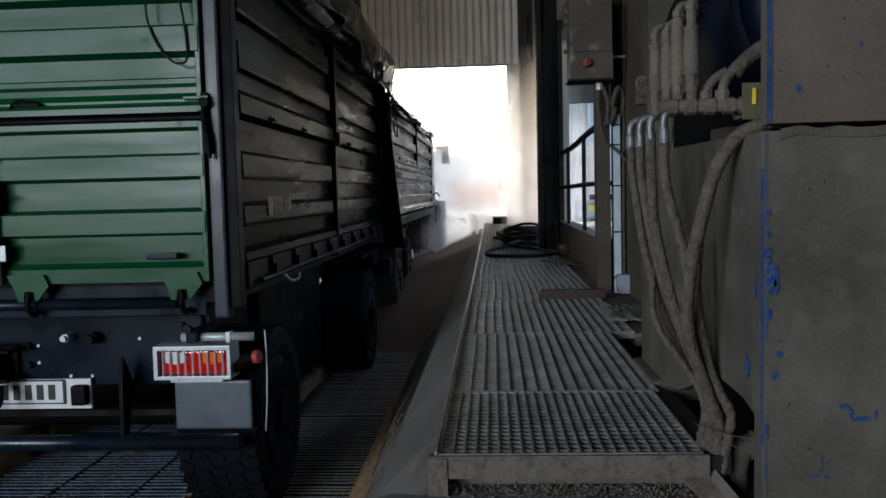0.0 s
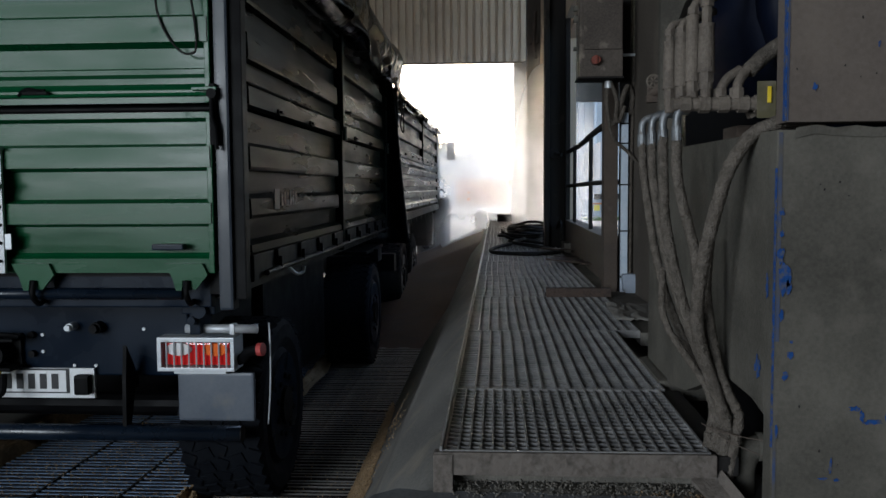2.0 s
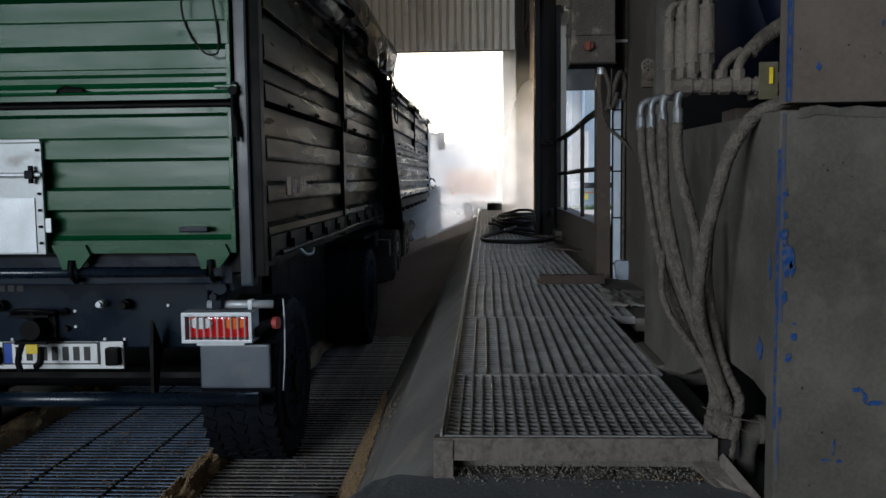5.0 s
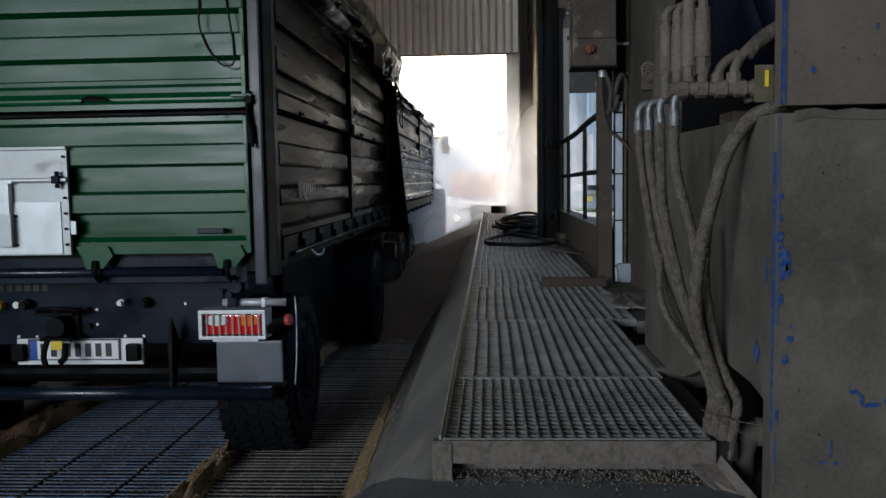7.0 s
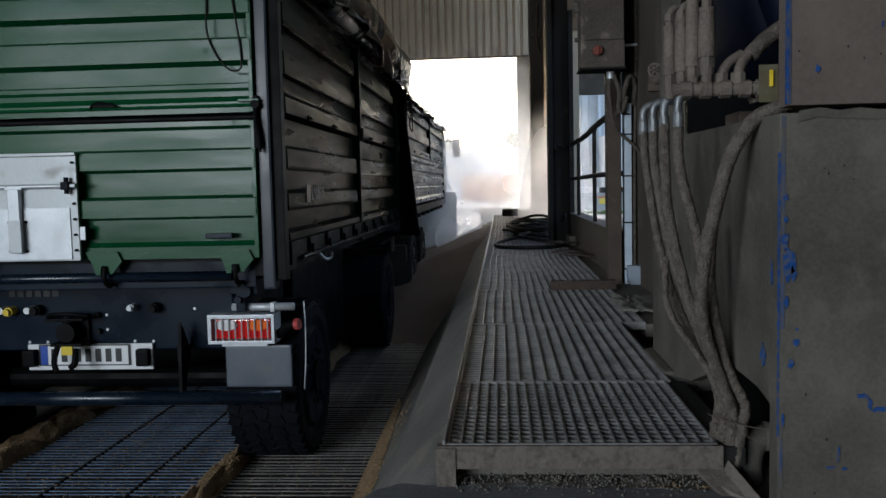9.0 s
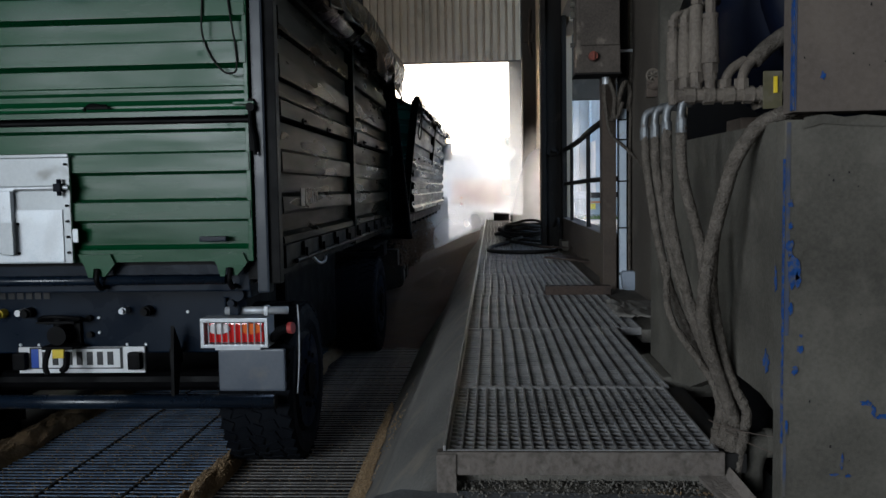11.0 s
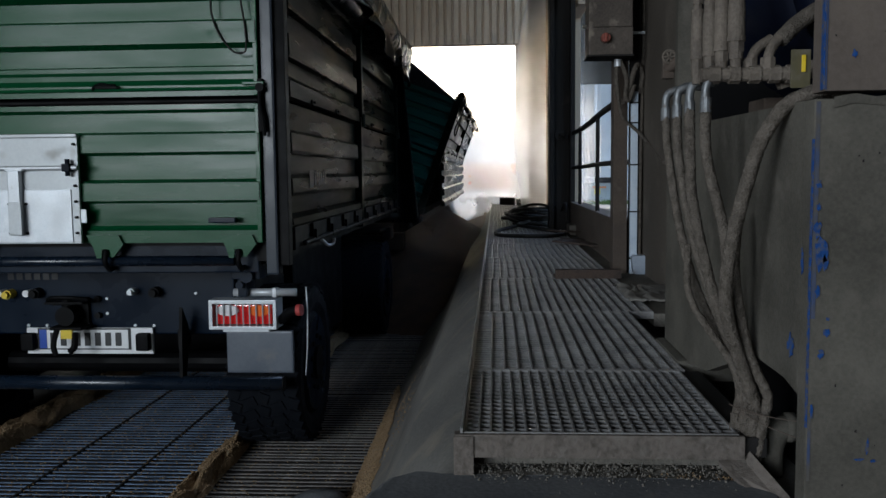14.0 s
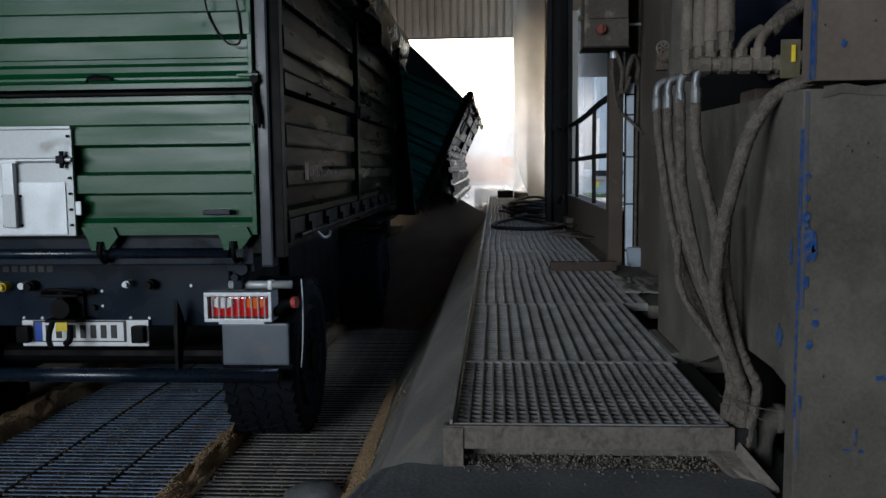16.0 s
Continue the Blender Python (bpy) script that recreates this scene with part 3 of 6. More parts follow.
GATE_UP = [(0.045, 0.965), (0.045, 1.02), (0.012, 1.05), (0.012, 1.075), (0.03, 1.09), (0.03, 1.11), (0.0, 1.12), (0.0, 1.205), (0.058, 1.225), (0.058, 1.33), (0.0, 1.35), (0.0, 1.44), (0.058, 1.46), (0.058, 1.56), (0.0, 1.58), (0.03, 1.62), (0.03, 1.70)]
bm = B()
sheet(bm, GATE_LO, "x", XL + 0.13, -1.112, (TY0, -1), 0.03)
gate_lo = part("tailgate_lower", bm, M_GREEN, trailer, "glossy green ribbed lower tailgate")
bm = B()
sheet(bm, GATE_UP, "x", XL + 0.13, -1.112, (TY0, -1), 0.03)
gate_up = part("tailgate_upper", bm, M_GREEN, trailer, "glossy green ribbed upper tailgate")
for z0, z1 in ((0.222, 0.925), (0.965, 1.70)):
    bm = B()
    box(bm, -1.128, -1.104, TY0 - 0.05, TY0 + 0.03, z0, z1, 0.004)
    part("gate_edge_strip", bm, M_GREEN, gate_lo if z0 < 0.5 else gate_up)
# Black bar standing for the deep shade between the two gates.
bm = B()
cyl(bm, (XL + 0.1, TY0 + 0.02, 0.945), (-1.10, TY0 + 0.02, 0.945), 0.016, 10)
part("gate_gap_bar", bm, M_BLACK, trailer)
bm = B()
cyl(bm, (XL + 0.15, TY0 - 0.058, 1.0), (-1.09, TY0 - 0.058, 1.0), 0.008, 8)
box(bm, -1.18, -1.07, TY0 - 0.075, TY0 - 0.045, 1.015, 1.03, 0.003)
part("gate_lock_rod", bm, M_GREEN, gate_up)
bm = B()
box(bm, -1.93, -1.82, TY0 - 0.08, TY0 - 0.05, 1.004, 1.018, 0.003)
cyl(bm, (-1.91, TY0 - 0.07, 1.02), (-1.83, TY0 - 0.07, 1.02), 0.010, 8)
tube(bm, [(-1.95, TY0 - 0.07, 1.0), (-1.93, TY0 - 0.075, 1.02), (-1.90, TY0 - 0.07, 1.03), (-1.86, TY0 - 0.075, 1.022), (-1.81, TY0 - 0.07, 1.008)], 0.007, 6)
part("rod_catch", bm, M_BLACK, gate_up)
bm = B()
box(bm, -1.375, -1.235, TY0 - 0.075, TY0 - 0.028, 0.325, 0.352, 0.006)
part("grip_handle", bm, M_FRAME, gate_lo, "dark blue-grey plastic grip")
# looped cable hanging over the upper gate
bm = B()
tube(bm, [(-1.31, TY0 - 0.06, 1.72), (-1.32, TY0 - 0.07, 1.51), (-1.323, TY0 - 0.07, 1.37), (-1.282, TY0 - 0.07, 1.255), (-1.221, TY0 - 0.07, 1.181), (-1.178, TY0 - 0.07, 1.171), (-1.154, TY0 - 0.07, 1.196), (-1.158, TY0 - 0.07, 1.313), (-1.185, TY0 - 0.07, 1.51), (-1.20, TY0 - 0.06, 1.72)], 0.005, 8)
part("hanging_cable", bm, M_CABLE, gate_up, smooth=True)

# white discharge hatch with its lifting lever
HX0, HX1 = -2.52, -2.035
bm = B()
box(bm, HX0, HX1, TY0 - 0.055, TY0 - 0.035, 0.225, 0.765, 0.004)
hatch = part("discharge_hatch", bm, M_WHITE, trailer, "off-white sheet metal grain hatch")
hatch.location.y -= 0.03
bm = B()
box(bm, HX0, HX1 + 0.006, TY0 - 0.075, TY0 - 0.035, 0.766, 0.782, 0.003)
part("hatch_hood", bm, M_WHITE, hatch)
bm = B()
box(bm, HX0, HX1 - 0.04, TY0 - 0.063, TY0 - 0.0555, 0.232, 0.50, 0.002)
part("slide_plate", bm, M_GALV, hatch)
bm = B()
cyl(bm, (HX0 - 0.02, TY0 - 0.085, 0.612), (HX1 + 0.01, TY0 - 0.085, 0.612), 0.011, 10)
part("lever_shaft", bm, M_GALV, hatch)
bm = B()
box(bm, HX1 - 0.06, HX1 - 0.02, TY0 - 0.11, TY0 - 0.056, 0.592, 0.632, 0.005)
cyl(bm, (HX1 - 0.04, TY0 - 0.085, 0.57), (HX1 - 0.04, TY0 - 0.085, 0.655), 0.012, 8)
part("shaft_bearing", bm, M_NAVY, hatch, "blue shaft bearing")
bm = B()
box(bm, -2.385, -2.325, TY0 - 0.10, TY0 - 0.064, 0.27, 0.60, 0.005)
box(bm, -2.40, -2.31, TY0 - 0.095, TY0 - 0.07, 0.595, 0.617, 0.004)
part("lever_arm", bm, M_GALV, hatch)
bm = B()
box(bm, -2.38, -2.315, TY0 - 0.112, TY0 - 0.10, 0.275, 0.44, 0.003)
part("lever_cover", bm, M_WHITE, hatch)
for xx, z in [(HX1 - 0.015, z) for z in (0.73, 0.52, 0.44, 0.36, 0.28)] + [(-2.40, 0.43), (-2.31, 0.43), (-2.40, 0.28), (-2.31, 0.28)]:
    bm = B()
    cyl(bm, (xx, TY0 - 0.072, z), (xx, TY0 - 0.05, z), 0.007, 8)
    part("bolt", bm, M_BLACK, hatch)
bm = B()
box(bm, HX1, HX1 + 0.03, TY0 - 0.05, TY0 - 0.04, 0.33, 0.40, 0.004)
part("hatch_lug", bm, M_GALV, hatch)

# corner posts
for x0, x1 in ((-1.092, -1.028), (XL + 0.05, XL + 0.12)):
    bm = B()
    box(bm, x0, x1, TY0 - 0.035, TY0 + 0.05, 0.055, 1.76, 0.012)
    part("corner_post", bm, M_POST, trailer, "blue-grey steel corner post")
# Black strip drawn for the dark gap between post and side panel.
bm = B()
box(bm, -1.027, -0.975, TY0 - 0.01, TY0 + 0.064, 0.10, 1.72, 0.006)
part("corner_gap_strip", bm, M_BLACK, trailer, "black strip filling the gap beside the post")
bm = B()
box(bm, -1.105, -1.078, TY0 - 0.07, TY0 - 0.034, 0.78, 1.045, 0.006)
cyl(bm, (-1.09, TY0 - 0.085, 1.0), (-1.09, TY0 - 0.04, 1.0), 0.022, 12)
tube(bm, [(-1.092, TY0 - 0.075, 0.98), (-1.088, TY0 - 0.085, 0.90), (-1.076, TY0 - 0.08, 0.85), (-1.072, TY0 - 0.075, 0.76)], 0.010, 8)
part("gate_latch", bm, M_BLACK, trailer)
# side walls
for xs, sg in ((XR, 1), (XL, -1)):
    side_panels(trailer, TY0, TY1, 0.30, 0.945, "side_panel_lower", M_SHADEGREEN, LOWER_BANDS, xs, sg)
    side_panels(trailer, TY0, TY1, 0.965, 1.70, "side_panel_upper", M_SHADEGREEN, UPPER_BANDS, xs, sg)
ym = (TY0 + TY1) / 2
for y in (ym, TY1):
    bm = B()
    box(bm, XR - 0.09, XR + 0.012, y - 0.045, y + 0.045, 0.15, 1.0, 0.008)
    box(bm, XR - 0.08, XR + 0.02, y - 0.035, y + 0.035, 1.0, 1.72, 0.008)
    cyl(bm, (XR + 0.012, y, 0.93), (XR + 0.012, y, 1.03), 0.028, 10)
    part("side_post", bm, M_SHADEGREEN, trailer)
bm = B()
box(bm, XR - 0.08, XR + 0.008, TY0 + 0.07, TY1, 0.17, 0.292, 0.006)
part("side_rail", bm, M_BLACK, trailer)
bm = B()
cyl(bm, (XR + 0.03, TY0 + 0.2, 0.20), (XR + 0.03, TY1 - 0.1, 0.20), 0.014, 8)
part("latch_shaft", bm, M_BLACK, trailer)
bottom_latches(trailer, TY0 + 0.2, TY1 - 0.1, 0.29, 9)
bm = B()
tube(bm, [(XR + 0.03, TY0 + 0.62, 0.19), (XR + 0.06, TY0 + 0.66, 0.15), (XR + 0.085, TY0 + 0.70, 0.155), (XR + 0.09, TY0 + 0.71, 0.185)], 0.009, 8)
part("rope_hook", bm, M_GALV, trailer, "bright bare steel hook", smooth=True)
oval_slots(trailer, (TY0 + 0.60, TY0 + 1.35, TY0 + 2.95, TY0 + 3.75), 0.975)
# brand panel on the side as a plain shape
bm = B()
box(bm, XR + 0.001, XR + 0.004, TY0 + 0.47, TY0 + 0.57, 0.49, 0.59)
part("maker_badge", bm, M_FRAME, trailer)
for k in range(6):
    bm = B()
    box(bm, XR + 0.001, XR + 0.004, TY0 + 0.60 + k * 0.06, TY0 + 0.645 + k * 0.06, 0.505, 0.575)
    part("maker_bar", bm, M_FRAME, trailer)
# front wall, floor, tarp
bm = B()
box(bm, XL + 0.05, XR - 0.05, TY1 - 0.06, TY1, 0.16, 1.70)
part("front_wall", bm, M_SHADEGREEN, trailer)
bm = B()
box(bm, XL + 0.06, XR - 0.06, TY0 + 0.03, TY1 - 0.06, 0.12, 0.22)
part("load_floor", bm, M_BLACK, trailer)
bm = B()
grid(bm, lambda u, v: (XL + 0.06 + (XR - XL - 0.12) * u, TY0 + 0.04 + (TY1 - TY0 - 0.1) * v, 1.60 + 0.12 * math.sin(math.pi * u)), 10, 10)
part("tarpaulin_cover", bm, M_TARP, trailer, smooth=True)
tarp_roll(trailer, TY0 + 0.05, TY1 + 0.12, XR + 0.0, 1.85, 0.15, 3)
tarp_skirt(trailer, TY0 + 0.8, TY1 + 0.20, XR + 0.03, 1.46, 1.92, 5, 0.12)
bm = B()


def drape(u, v):
    """Loose end of the tarpaulin, hanging over the front wall and spreading as it falls."""
    z = 1.86 - 1.82 * v + 0.03 * noise.noise(Vector((u * 4, 7, 0))) * v
    x = -1.75 + u * (0.82 + 0.19 * v ** 0.9)
    y = TY1 + 0.10 + 0.05 * math.sin(u * 16 + 1.5 * v) * (0.3 + 0.7 * v) + 0.06 * noise.noise(Vector((u * 3, v * 2.5, 2))) + 0.05 * (1 - v)
    return (x, y, z)


grid(bm, drape, 60, 30)
apron = part("tarpaulin_drape", bm, M_TARP, trailer, "black tarpaulin end hanging over the front wall", smooth=True)
apron.modifiers.new("thickness", "SOLIDIFY").thickness = 0.01
# Black blocks added to darken the space under the trailer.
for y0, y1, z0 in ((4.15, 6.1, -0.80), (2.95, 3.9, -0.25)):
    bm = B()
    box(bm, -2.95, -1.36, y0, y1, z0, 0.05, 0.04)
    part("under_filler", bm, M_BLACK, trailer)
# Black sheet added to close off daylight beyond the trailer's underside.
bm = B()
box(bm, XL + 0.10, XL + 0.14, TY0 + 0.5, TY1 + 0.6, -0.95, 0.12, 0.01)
part("far_side_blocker", bm, M_BLACK, trailer)

# rear frame: hinge bar, hinges, cross beam, bumper, lamp, plate
bm = B()
cyl(bm, (XL + 0.1, TY0 + 0.0, 0.125), (-1.27, TY0 + 0.0, 0.125), 0.026, 14)
part("hinge_bar", bm, M_BAR, trailer, smooth=True)
bm = B()
box(bm, XL + 0.1, -1.15, TY0 + 0.03, TY0 + 0.09, 0.06, 0.205, 0.006)
part("rear_sill", bm, M_FRAME, trailer)
for xx in (-1.235, -1.93, -2.65, -3.3):
    bm = B()
    v = [(-0.095, 0.265), (0.075, 0.265), (0.098, 0.215), (0.045, 0.15), (0.02, 0.15), (0.015, 0.19), (-0.015, 0.19), (-0.02, 0.145), (-0.045, 0.145), (-0.06, 0.20)]
    A = [bm.verts.new((xx + a, TY0 - 0.052, z)) for a, z in v]
    C = [bm.verts.new((xx + a, TY0 - 0.034, z)) for a, z in v]
    for i in range(len(v)):
        bm.faces.new((A[i], A[(i + 1) % len(v)], C[(i + 1) % len(v)], C[i]))
    bm.faces.new(A), bm.faces.new(C[::-1])
    hinge = part("hinge_plate", bm, M_GREEN, trailer, "green steel hinge bracket")
    bm = B()
    tube(bm, [(xx + 0.01, TY0 - 0.06, 0.19), (xx + 0.01, TY0 - 0.075, 0.13), (xx + 0.01, TY0 - 0.03, 0.085), (xx + 0.01, TY0 + 0.02, 0.09)], 0.013, 8)
    part("hinge_hook", bm, M_BLACK, hinge, smooth=True)
CY = 2.90
bm = B()
box(bm, XL + 0.4, -1.40, CY, CY + 0.10, -0.335, 0.035, 0.008)
beam = part("rear_cross_beam", bm, M_FRAME, trailer, "dark blue-grey steel cross beam")
for xx in (-3.0, -1.58):
    bm = B()
    box(bm, xx - 0.05, xx + 0.05, CY + 0.1, TY1 - 0.2, -0.22, 0.10, 0.006)
    part("chassis_beam", bm, M_BLACK, trailer)
bm = B()
box(bm, -1.36, -1.20, CY - 0.18, CY + 0.05, 0.0, 0.075, 0.006)
cyl(bm, (-1.265, CY - 0.22, 0.02), (-1.265, CY, 0.02), 0.035, 12)
cyl(bm, (-1.31, CY - 0.2, -0.03), (-1.31, CY, -0.03), 0.02, 10)
box(bm, -1.33, -1.28, CY - 0.16, CY, -0.10, 0.02, 0.004)
part("corner_hinge", bm, M_FRAME, trailer)
bm = B()
cyl(bm, (-1.37, CY - 0.1, -0.082), (-1.02, CY - 0.1, -0.082), 0.022, 12)
box(bm, -1.15, -1.125, CY - 0.125, CY - 0.075, -0.108, -0.056, 0.003)
part("support_tube", bm, M_GALV, trailer, "bare grey steel tube", smooth=True)
# tail lamp: galvanised cage, reflector lenses, bars
LX0, LX1, LZ0, LZ1, LY = -1.515, -1.135, -0.29, -0.125, CY - 0.06
bm = B()
for a in ((LX0, LX1, LZ1 - 0.022, LZ1), (LX0, LX1, LZ0, LZ0 + 0.018)):
    box(bm, a[0], a[1], LY - 0.05, LY + 0.10, a[2], a[3], 0.003)
for a, b in ((LX0, LX0 + 0.02), (LX1 - 0.018, LX1)):
    box(bm, a, b, LY - 0.05, LY + 0.10, LZ0 + 0.018, LZ1 - 0.022, 0.002)
box(bm, LX0, LX1, LY + 0.08, LY + 0.10, LZ0, LZ1)
lamp = part("tail_lamp", bm, M_GALV, trailer, "galvanised tail lamp guard")
bm = B()
box(bm, LX0 + 0.04, LX1 - 0.03, LY - 0.02, LY + 0.06, LZ0 + 0.025, LZ1 - 0.03, 0.008)
part("red_lens", bm, M_RED, lamp)
bm = B()
cyl(bm, (LX0 + 0.10, LY - 0.032, LZ1 - 0.06), (LX0 + 0.10, LY - 0.018, LZ1 - 0.06), 0.05, 20)
bm.transform(Matrix.Translation((LX0 + 0.10, 0, LZ1 - 0.06)) @ Matrix.Diagonal((1.3, 1, 0.62, 1)) @ Matrix.Translation((-LX0 - 0.10, 0, -LZ1 + 0.06)))
part("clear_lens", bm, M_CLEAR, lamp, smooth=False)
bm = B()
cyl(bm, (LX1 - 0.10, LY - 0.032, LZ1 - 0.062), (LX1 - 0.10, LY - 0.018, LZ1 - 0.062), 0.05, 20)
bm.transform(Matrix.Translation((LX1 - 0.10, 0, LZ1 - 0.062)) @ Matrix.Diagonal((1.25, 1, 0.62, 1)) @ Matrix.Translation((-LX1 + 0.10, 0, -LZ1 + 0.062)))
part("orange_lens", bm, M_ORANGE, lamp)
for k in range(9):
    bm = B()
    xx = LX0 + 0.045 + k * (LX1 - LX0 - 0.085) / 8
    cyl(bm, (xx, LY - 0.042, LZ0 + 0.015), (xx, LY - 0.042, LZ1 - 0.02), 0.0042, 6)
    part("guard_bar", bm, M_GALV, lamp)
bm = B()
box(bm, LX0 + 0.07, LX1 - 0.05, LY - 0.02, LY + 0.08, LZ0 - 0.018, LZ0 - 0.001, 0.002)
part("lamp_bracket", bm, M_GALV, lamp)
bm = B()
tube(bm, [(LX1, LY + 0.03, -0.25), (LX1 + 0.03, LY + 0.01, -0.23), (LX1 + 0.06, LY - 0.02, -0.20), (LX1 + 0.10, LY - 0.04, -0.185), (LX1 + 0.125, LY - 0.05, -0.18)], 0.026, 10)
marker = part("marker_arm", bm, M_BLACK, trailer, smooth=True)
bm = B()
cyl(bm, (LX1 + 0.12, LY - 0.05, -0.18), (LX1 + 0.145, LY - 0.055, -0.178), 0.032, 14)
part("marker_lens", bm, M_REDRUB, marker, "red marker lens")
bm = B()
tube(bm, [(LX1 + 0.155, LY + 0.02, -0.06), (LX1 + 0.165, LY, -0.2), (LX1 + 0.16, LY, -0.4), (LX1 + 0.145, LY + 0.01, -0.56)], 0.004, 6)
part("brake_cable", bm, M_GALV, trailer, smooth=True)
# mudguard flap
bm = B()
box(bm, -1.44, -1.06, CY - 0.045, CY - 0.01, -0.55, -0.31, 0.012)
part("mudguard", bm, M_PLASTIC, trailer, "blue-grey plastic mudguard")
# underrun bar and its struts
bm = B()
cyl(bm, (XL + 0.1, CY - 0.14, -0.585), (-1.095, CY - 0.14, -0.585), 0.040, 18)
bumper = part("underrun_bar", bm, M_BAR, trailer, "dark blue painted round bar", smooth=True)
bm = B()
cyl(bm, (-1.096, CY - 0.14, -0.585), (-1.090, CY - 0.14, -0.585), 0.041, 18)
part("end_cap", bm, M_BLACK, bumper)
for xx in (-1.665, -2.87):
    bm = B()
    v = [(-0.0, -0.16), (0.09, -0.28), (0.10, -0.34), (0.02, -0.60), (-0.03, -0.60), (-0.02, -0.34)]
    A = [bm.verts.new((xx - 0.009, CY - 0.13 + a, z)) for a, z in v]
    C = [bm.verts.new((xx + 0.009, CY - 0.13 + a, z)) for a, z in v]
    for i in range(len(v)):
        bm.faces.new((A[i], A[(i + 1) % len(v)], C[(i + 1) % len(v)], C[i]))
    bm.faces.new(A), bm.faces.new(C[::-1])
    box(bm, xx - 0.05, xx - 0.012, CY - 0.06, CY + 0.05, -0.40, -0.30, 0.004)
    part("bar_strut", bm, M_BLACK, trailer)
# number plate with plain bars in place of its writing
PX0, PX1, PZ0, PZ1 = -2.53, -2.01, -0.412, -0.30
bm = B()
box(bm, -2.61, -1.87, CY - 0.03, CY - 0.012, -0.445, -0.295, 0.004)
board = part("plate_board", bm, M_PLATE, trailer, "white number plate board")
bm = B()
box(bm, PX0 - 0.012, PX1 + 0.012, CY - 0.037, CY - 0.031, PZ0 - 0.008, PZ1 + 0.004, 0.003)
part("plate_frame", bm, M_INK, board)
bm = B()
box(bm, PX0 + 0.044, PX1, CY - 0.041, CY - 0.038, PZ0, PZ1 - 0.004, 0.001)
plate = part("number_plate", bm, M_PLATE, board, "white number plate")
bm = B()
box(bm, PX0, PX0 + 0.042, CY - 0.041, CY - 0.038, PZ0, PZ1 - 0.004, 0.001)
part("plate_band", bm, M_BLUE, board, "blue plate band")
for k in range(7):
    bm = B()
    xx = PX0 + 0.065 + k * 0.060 + (0.022 if k > 1 else 0)
    box(bm, xx, xx + 0.034, CY - 0.0445, CY - 0.042, PZ0 + 0.016, PZ1 - 0.02)
    part("plate_bar", bm, M_INK, plate)
for xx in (-2.585, -1.915):
    bm = B()
    box(bm, xx - 0.037, xx + 0.037, CY - 0.085, CY - 0.03, -0.42, -0.32, 0.016)
    part("plate_lamp", bm, M_BLACK, board, "black plate lamp housing")
# couplings on the beam
for xx, z, m, r in ((-1.975, -0.085, M_GALV, 0.020), (-1.845, -0.09, M_BLACK, 0.030), (-2.70, -0.10, M_YELLOW, 0.026), (-2.54, -0.095, M_BLACK, 0.03)):
    bm = B()
    cyl(bm, (xx, CY - 0.06, z), (xx, CY + 0.01, z), r, 16)
    cyl(bm, (xx, CY - 0.085, z), (xx, CY - 0.055, z), r * 0.72, 16)
    part("air_coupling", bm, m, beam)
for xx, z in ((-2.61, -0.285), (-2.50, -0.285), (-1.98, -0.285), (-1.87, -0.285), (-2.14, -0.13), (-2.14, -0.215), (-1.50, -0.29), (-1.62, -0.10)):
    bm = B()
    cyl(bm, (xx, CY - 0.010, z), (xx, CY + 0.004, z), 0.009, 6)
    part("beam_bolt", bm, M_GALV, beam)
for xx in (-2.74, -2.58):
    bm = B()
    cyl(bm, (xx, CY - 0.075, -0.092), (xx, CY, -0.092), 0.02, 12)
    part("coupling_cap", bm, M_PLATE, beam)
bm = B()
box(bm, -2.40, -2.24, CY - 0.03, CY, -0.30, -0.12, 0.008)
cyl(bm, (-2.32, CY - 0.15, -0.21), (-2.32, CY - 0.02, -0.21), 0.055, 16)
cyl(bm, (-2.32, CY - 0.11, -0.155), (-2.32, CY - 0.11, -0.115), 0.032, 14)
box(bm, -2.43, -2.21, CY - 0.16, CY - 0.04, -0.142, -0.128, 0.004)
box(bm, -2.40, -2.22, CY - 0.17, CY - 0.05, -0.285, -0.268, 0.004)
tube(bm, [(-2.43, CY - 0.12, -0.12), (-2.38, CY - 0.15, -0.105), (-2.28, CY - 0.15, -0.105), (-2.20, CY - 0.12, -0.12)], 0.012, 8)
for xx, z in ((-2.19, -0.13), (-2.19, -0.225), (-2.44, -0.15), (-2.25, -0.28), (-2.39, -0.28)):
    cyl(bm, (xx, CY - 0.03, z), (xx, CY, z), 0.018, 8)
tube(bm, [(-2.36, CY - 0.16, -0.28), (-2.37, CY - 0.19, -0.36), (-2.36, CY - 0.19, -0.42)], 0.016, 8)
tube(bm, [(-2.26, CY - 0.16, -0.3), (-2.25, CY - 0.19, -0.37), (-2.28, CY - 0.18, -0.40)], 0.018, 8)
hitch = part("tow_coupling", bm, M_BLACK, trailer, "black cast tow coupling")
bm = B()
box(bm, -2.33, -2.265, CY - 0.185, CY - 0.168, -0.33, -0.28, 0.004)
part("yellow_tag", bm, M_YELLOW, hitch, "yellow tag")
for k in range(6):
    bm = B()
    xx = -2.72 + k * 0.052
    box(bm, xx, xx + 0.036, CY - 0.004, CY - 0.0005, -0.02, 0.018)
    part("maker_letter_bar", bm, M_INK, beam)
# axles and wheels
for yc in (3.38, 6.90):
    wheel(trailer, -1.47, -1.04, yc, 0.48, 1)
    wheel(trailer, -3.50, -3.07, yc, 0.48, -1)
    bm = B()
    cyl(bm, (-3.0, yc, FLOOR + 0.48), (-1.5, yc, FLOOR + 0.48), 0.065, 12)
    part("axle", bm, M_BLACK, trailer)
bm = B()
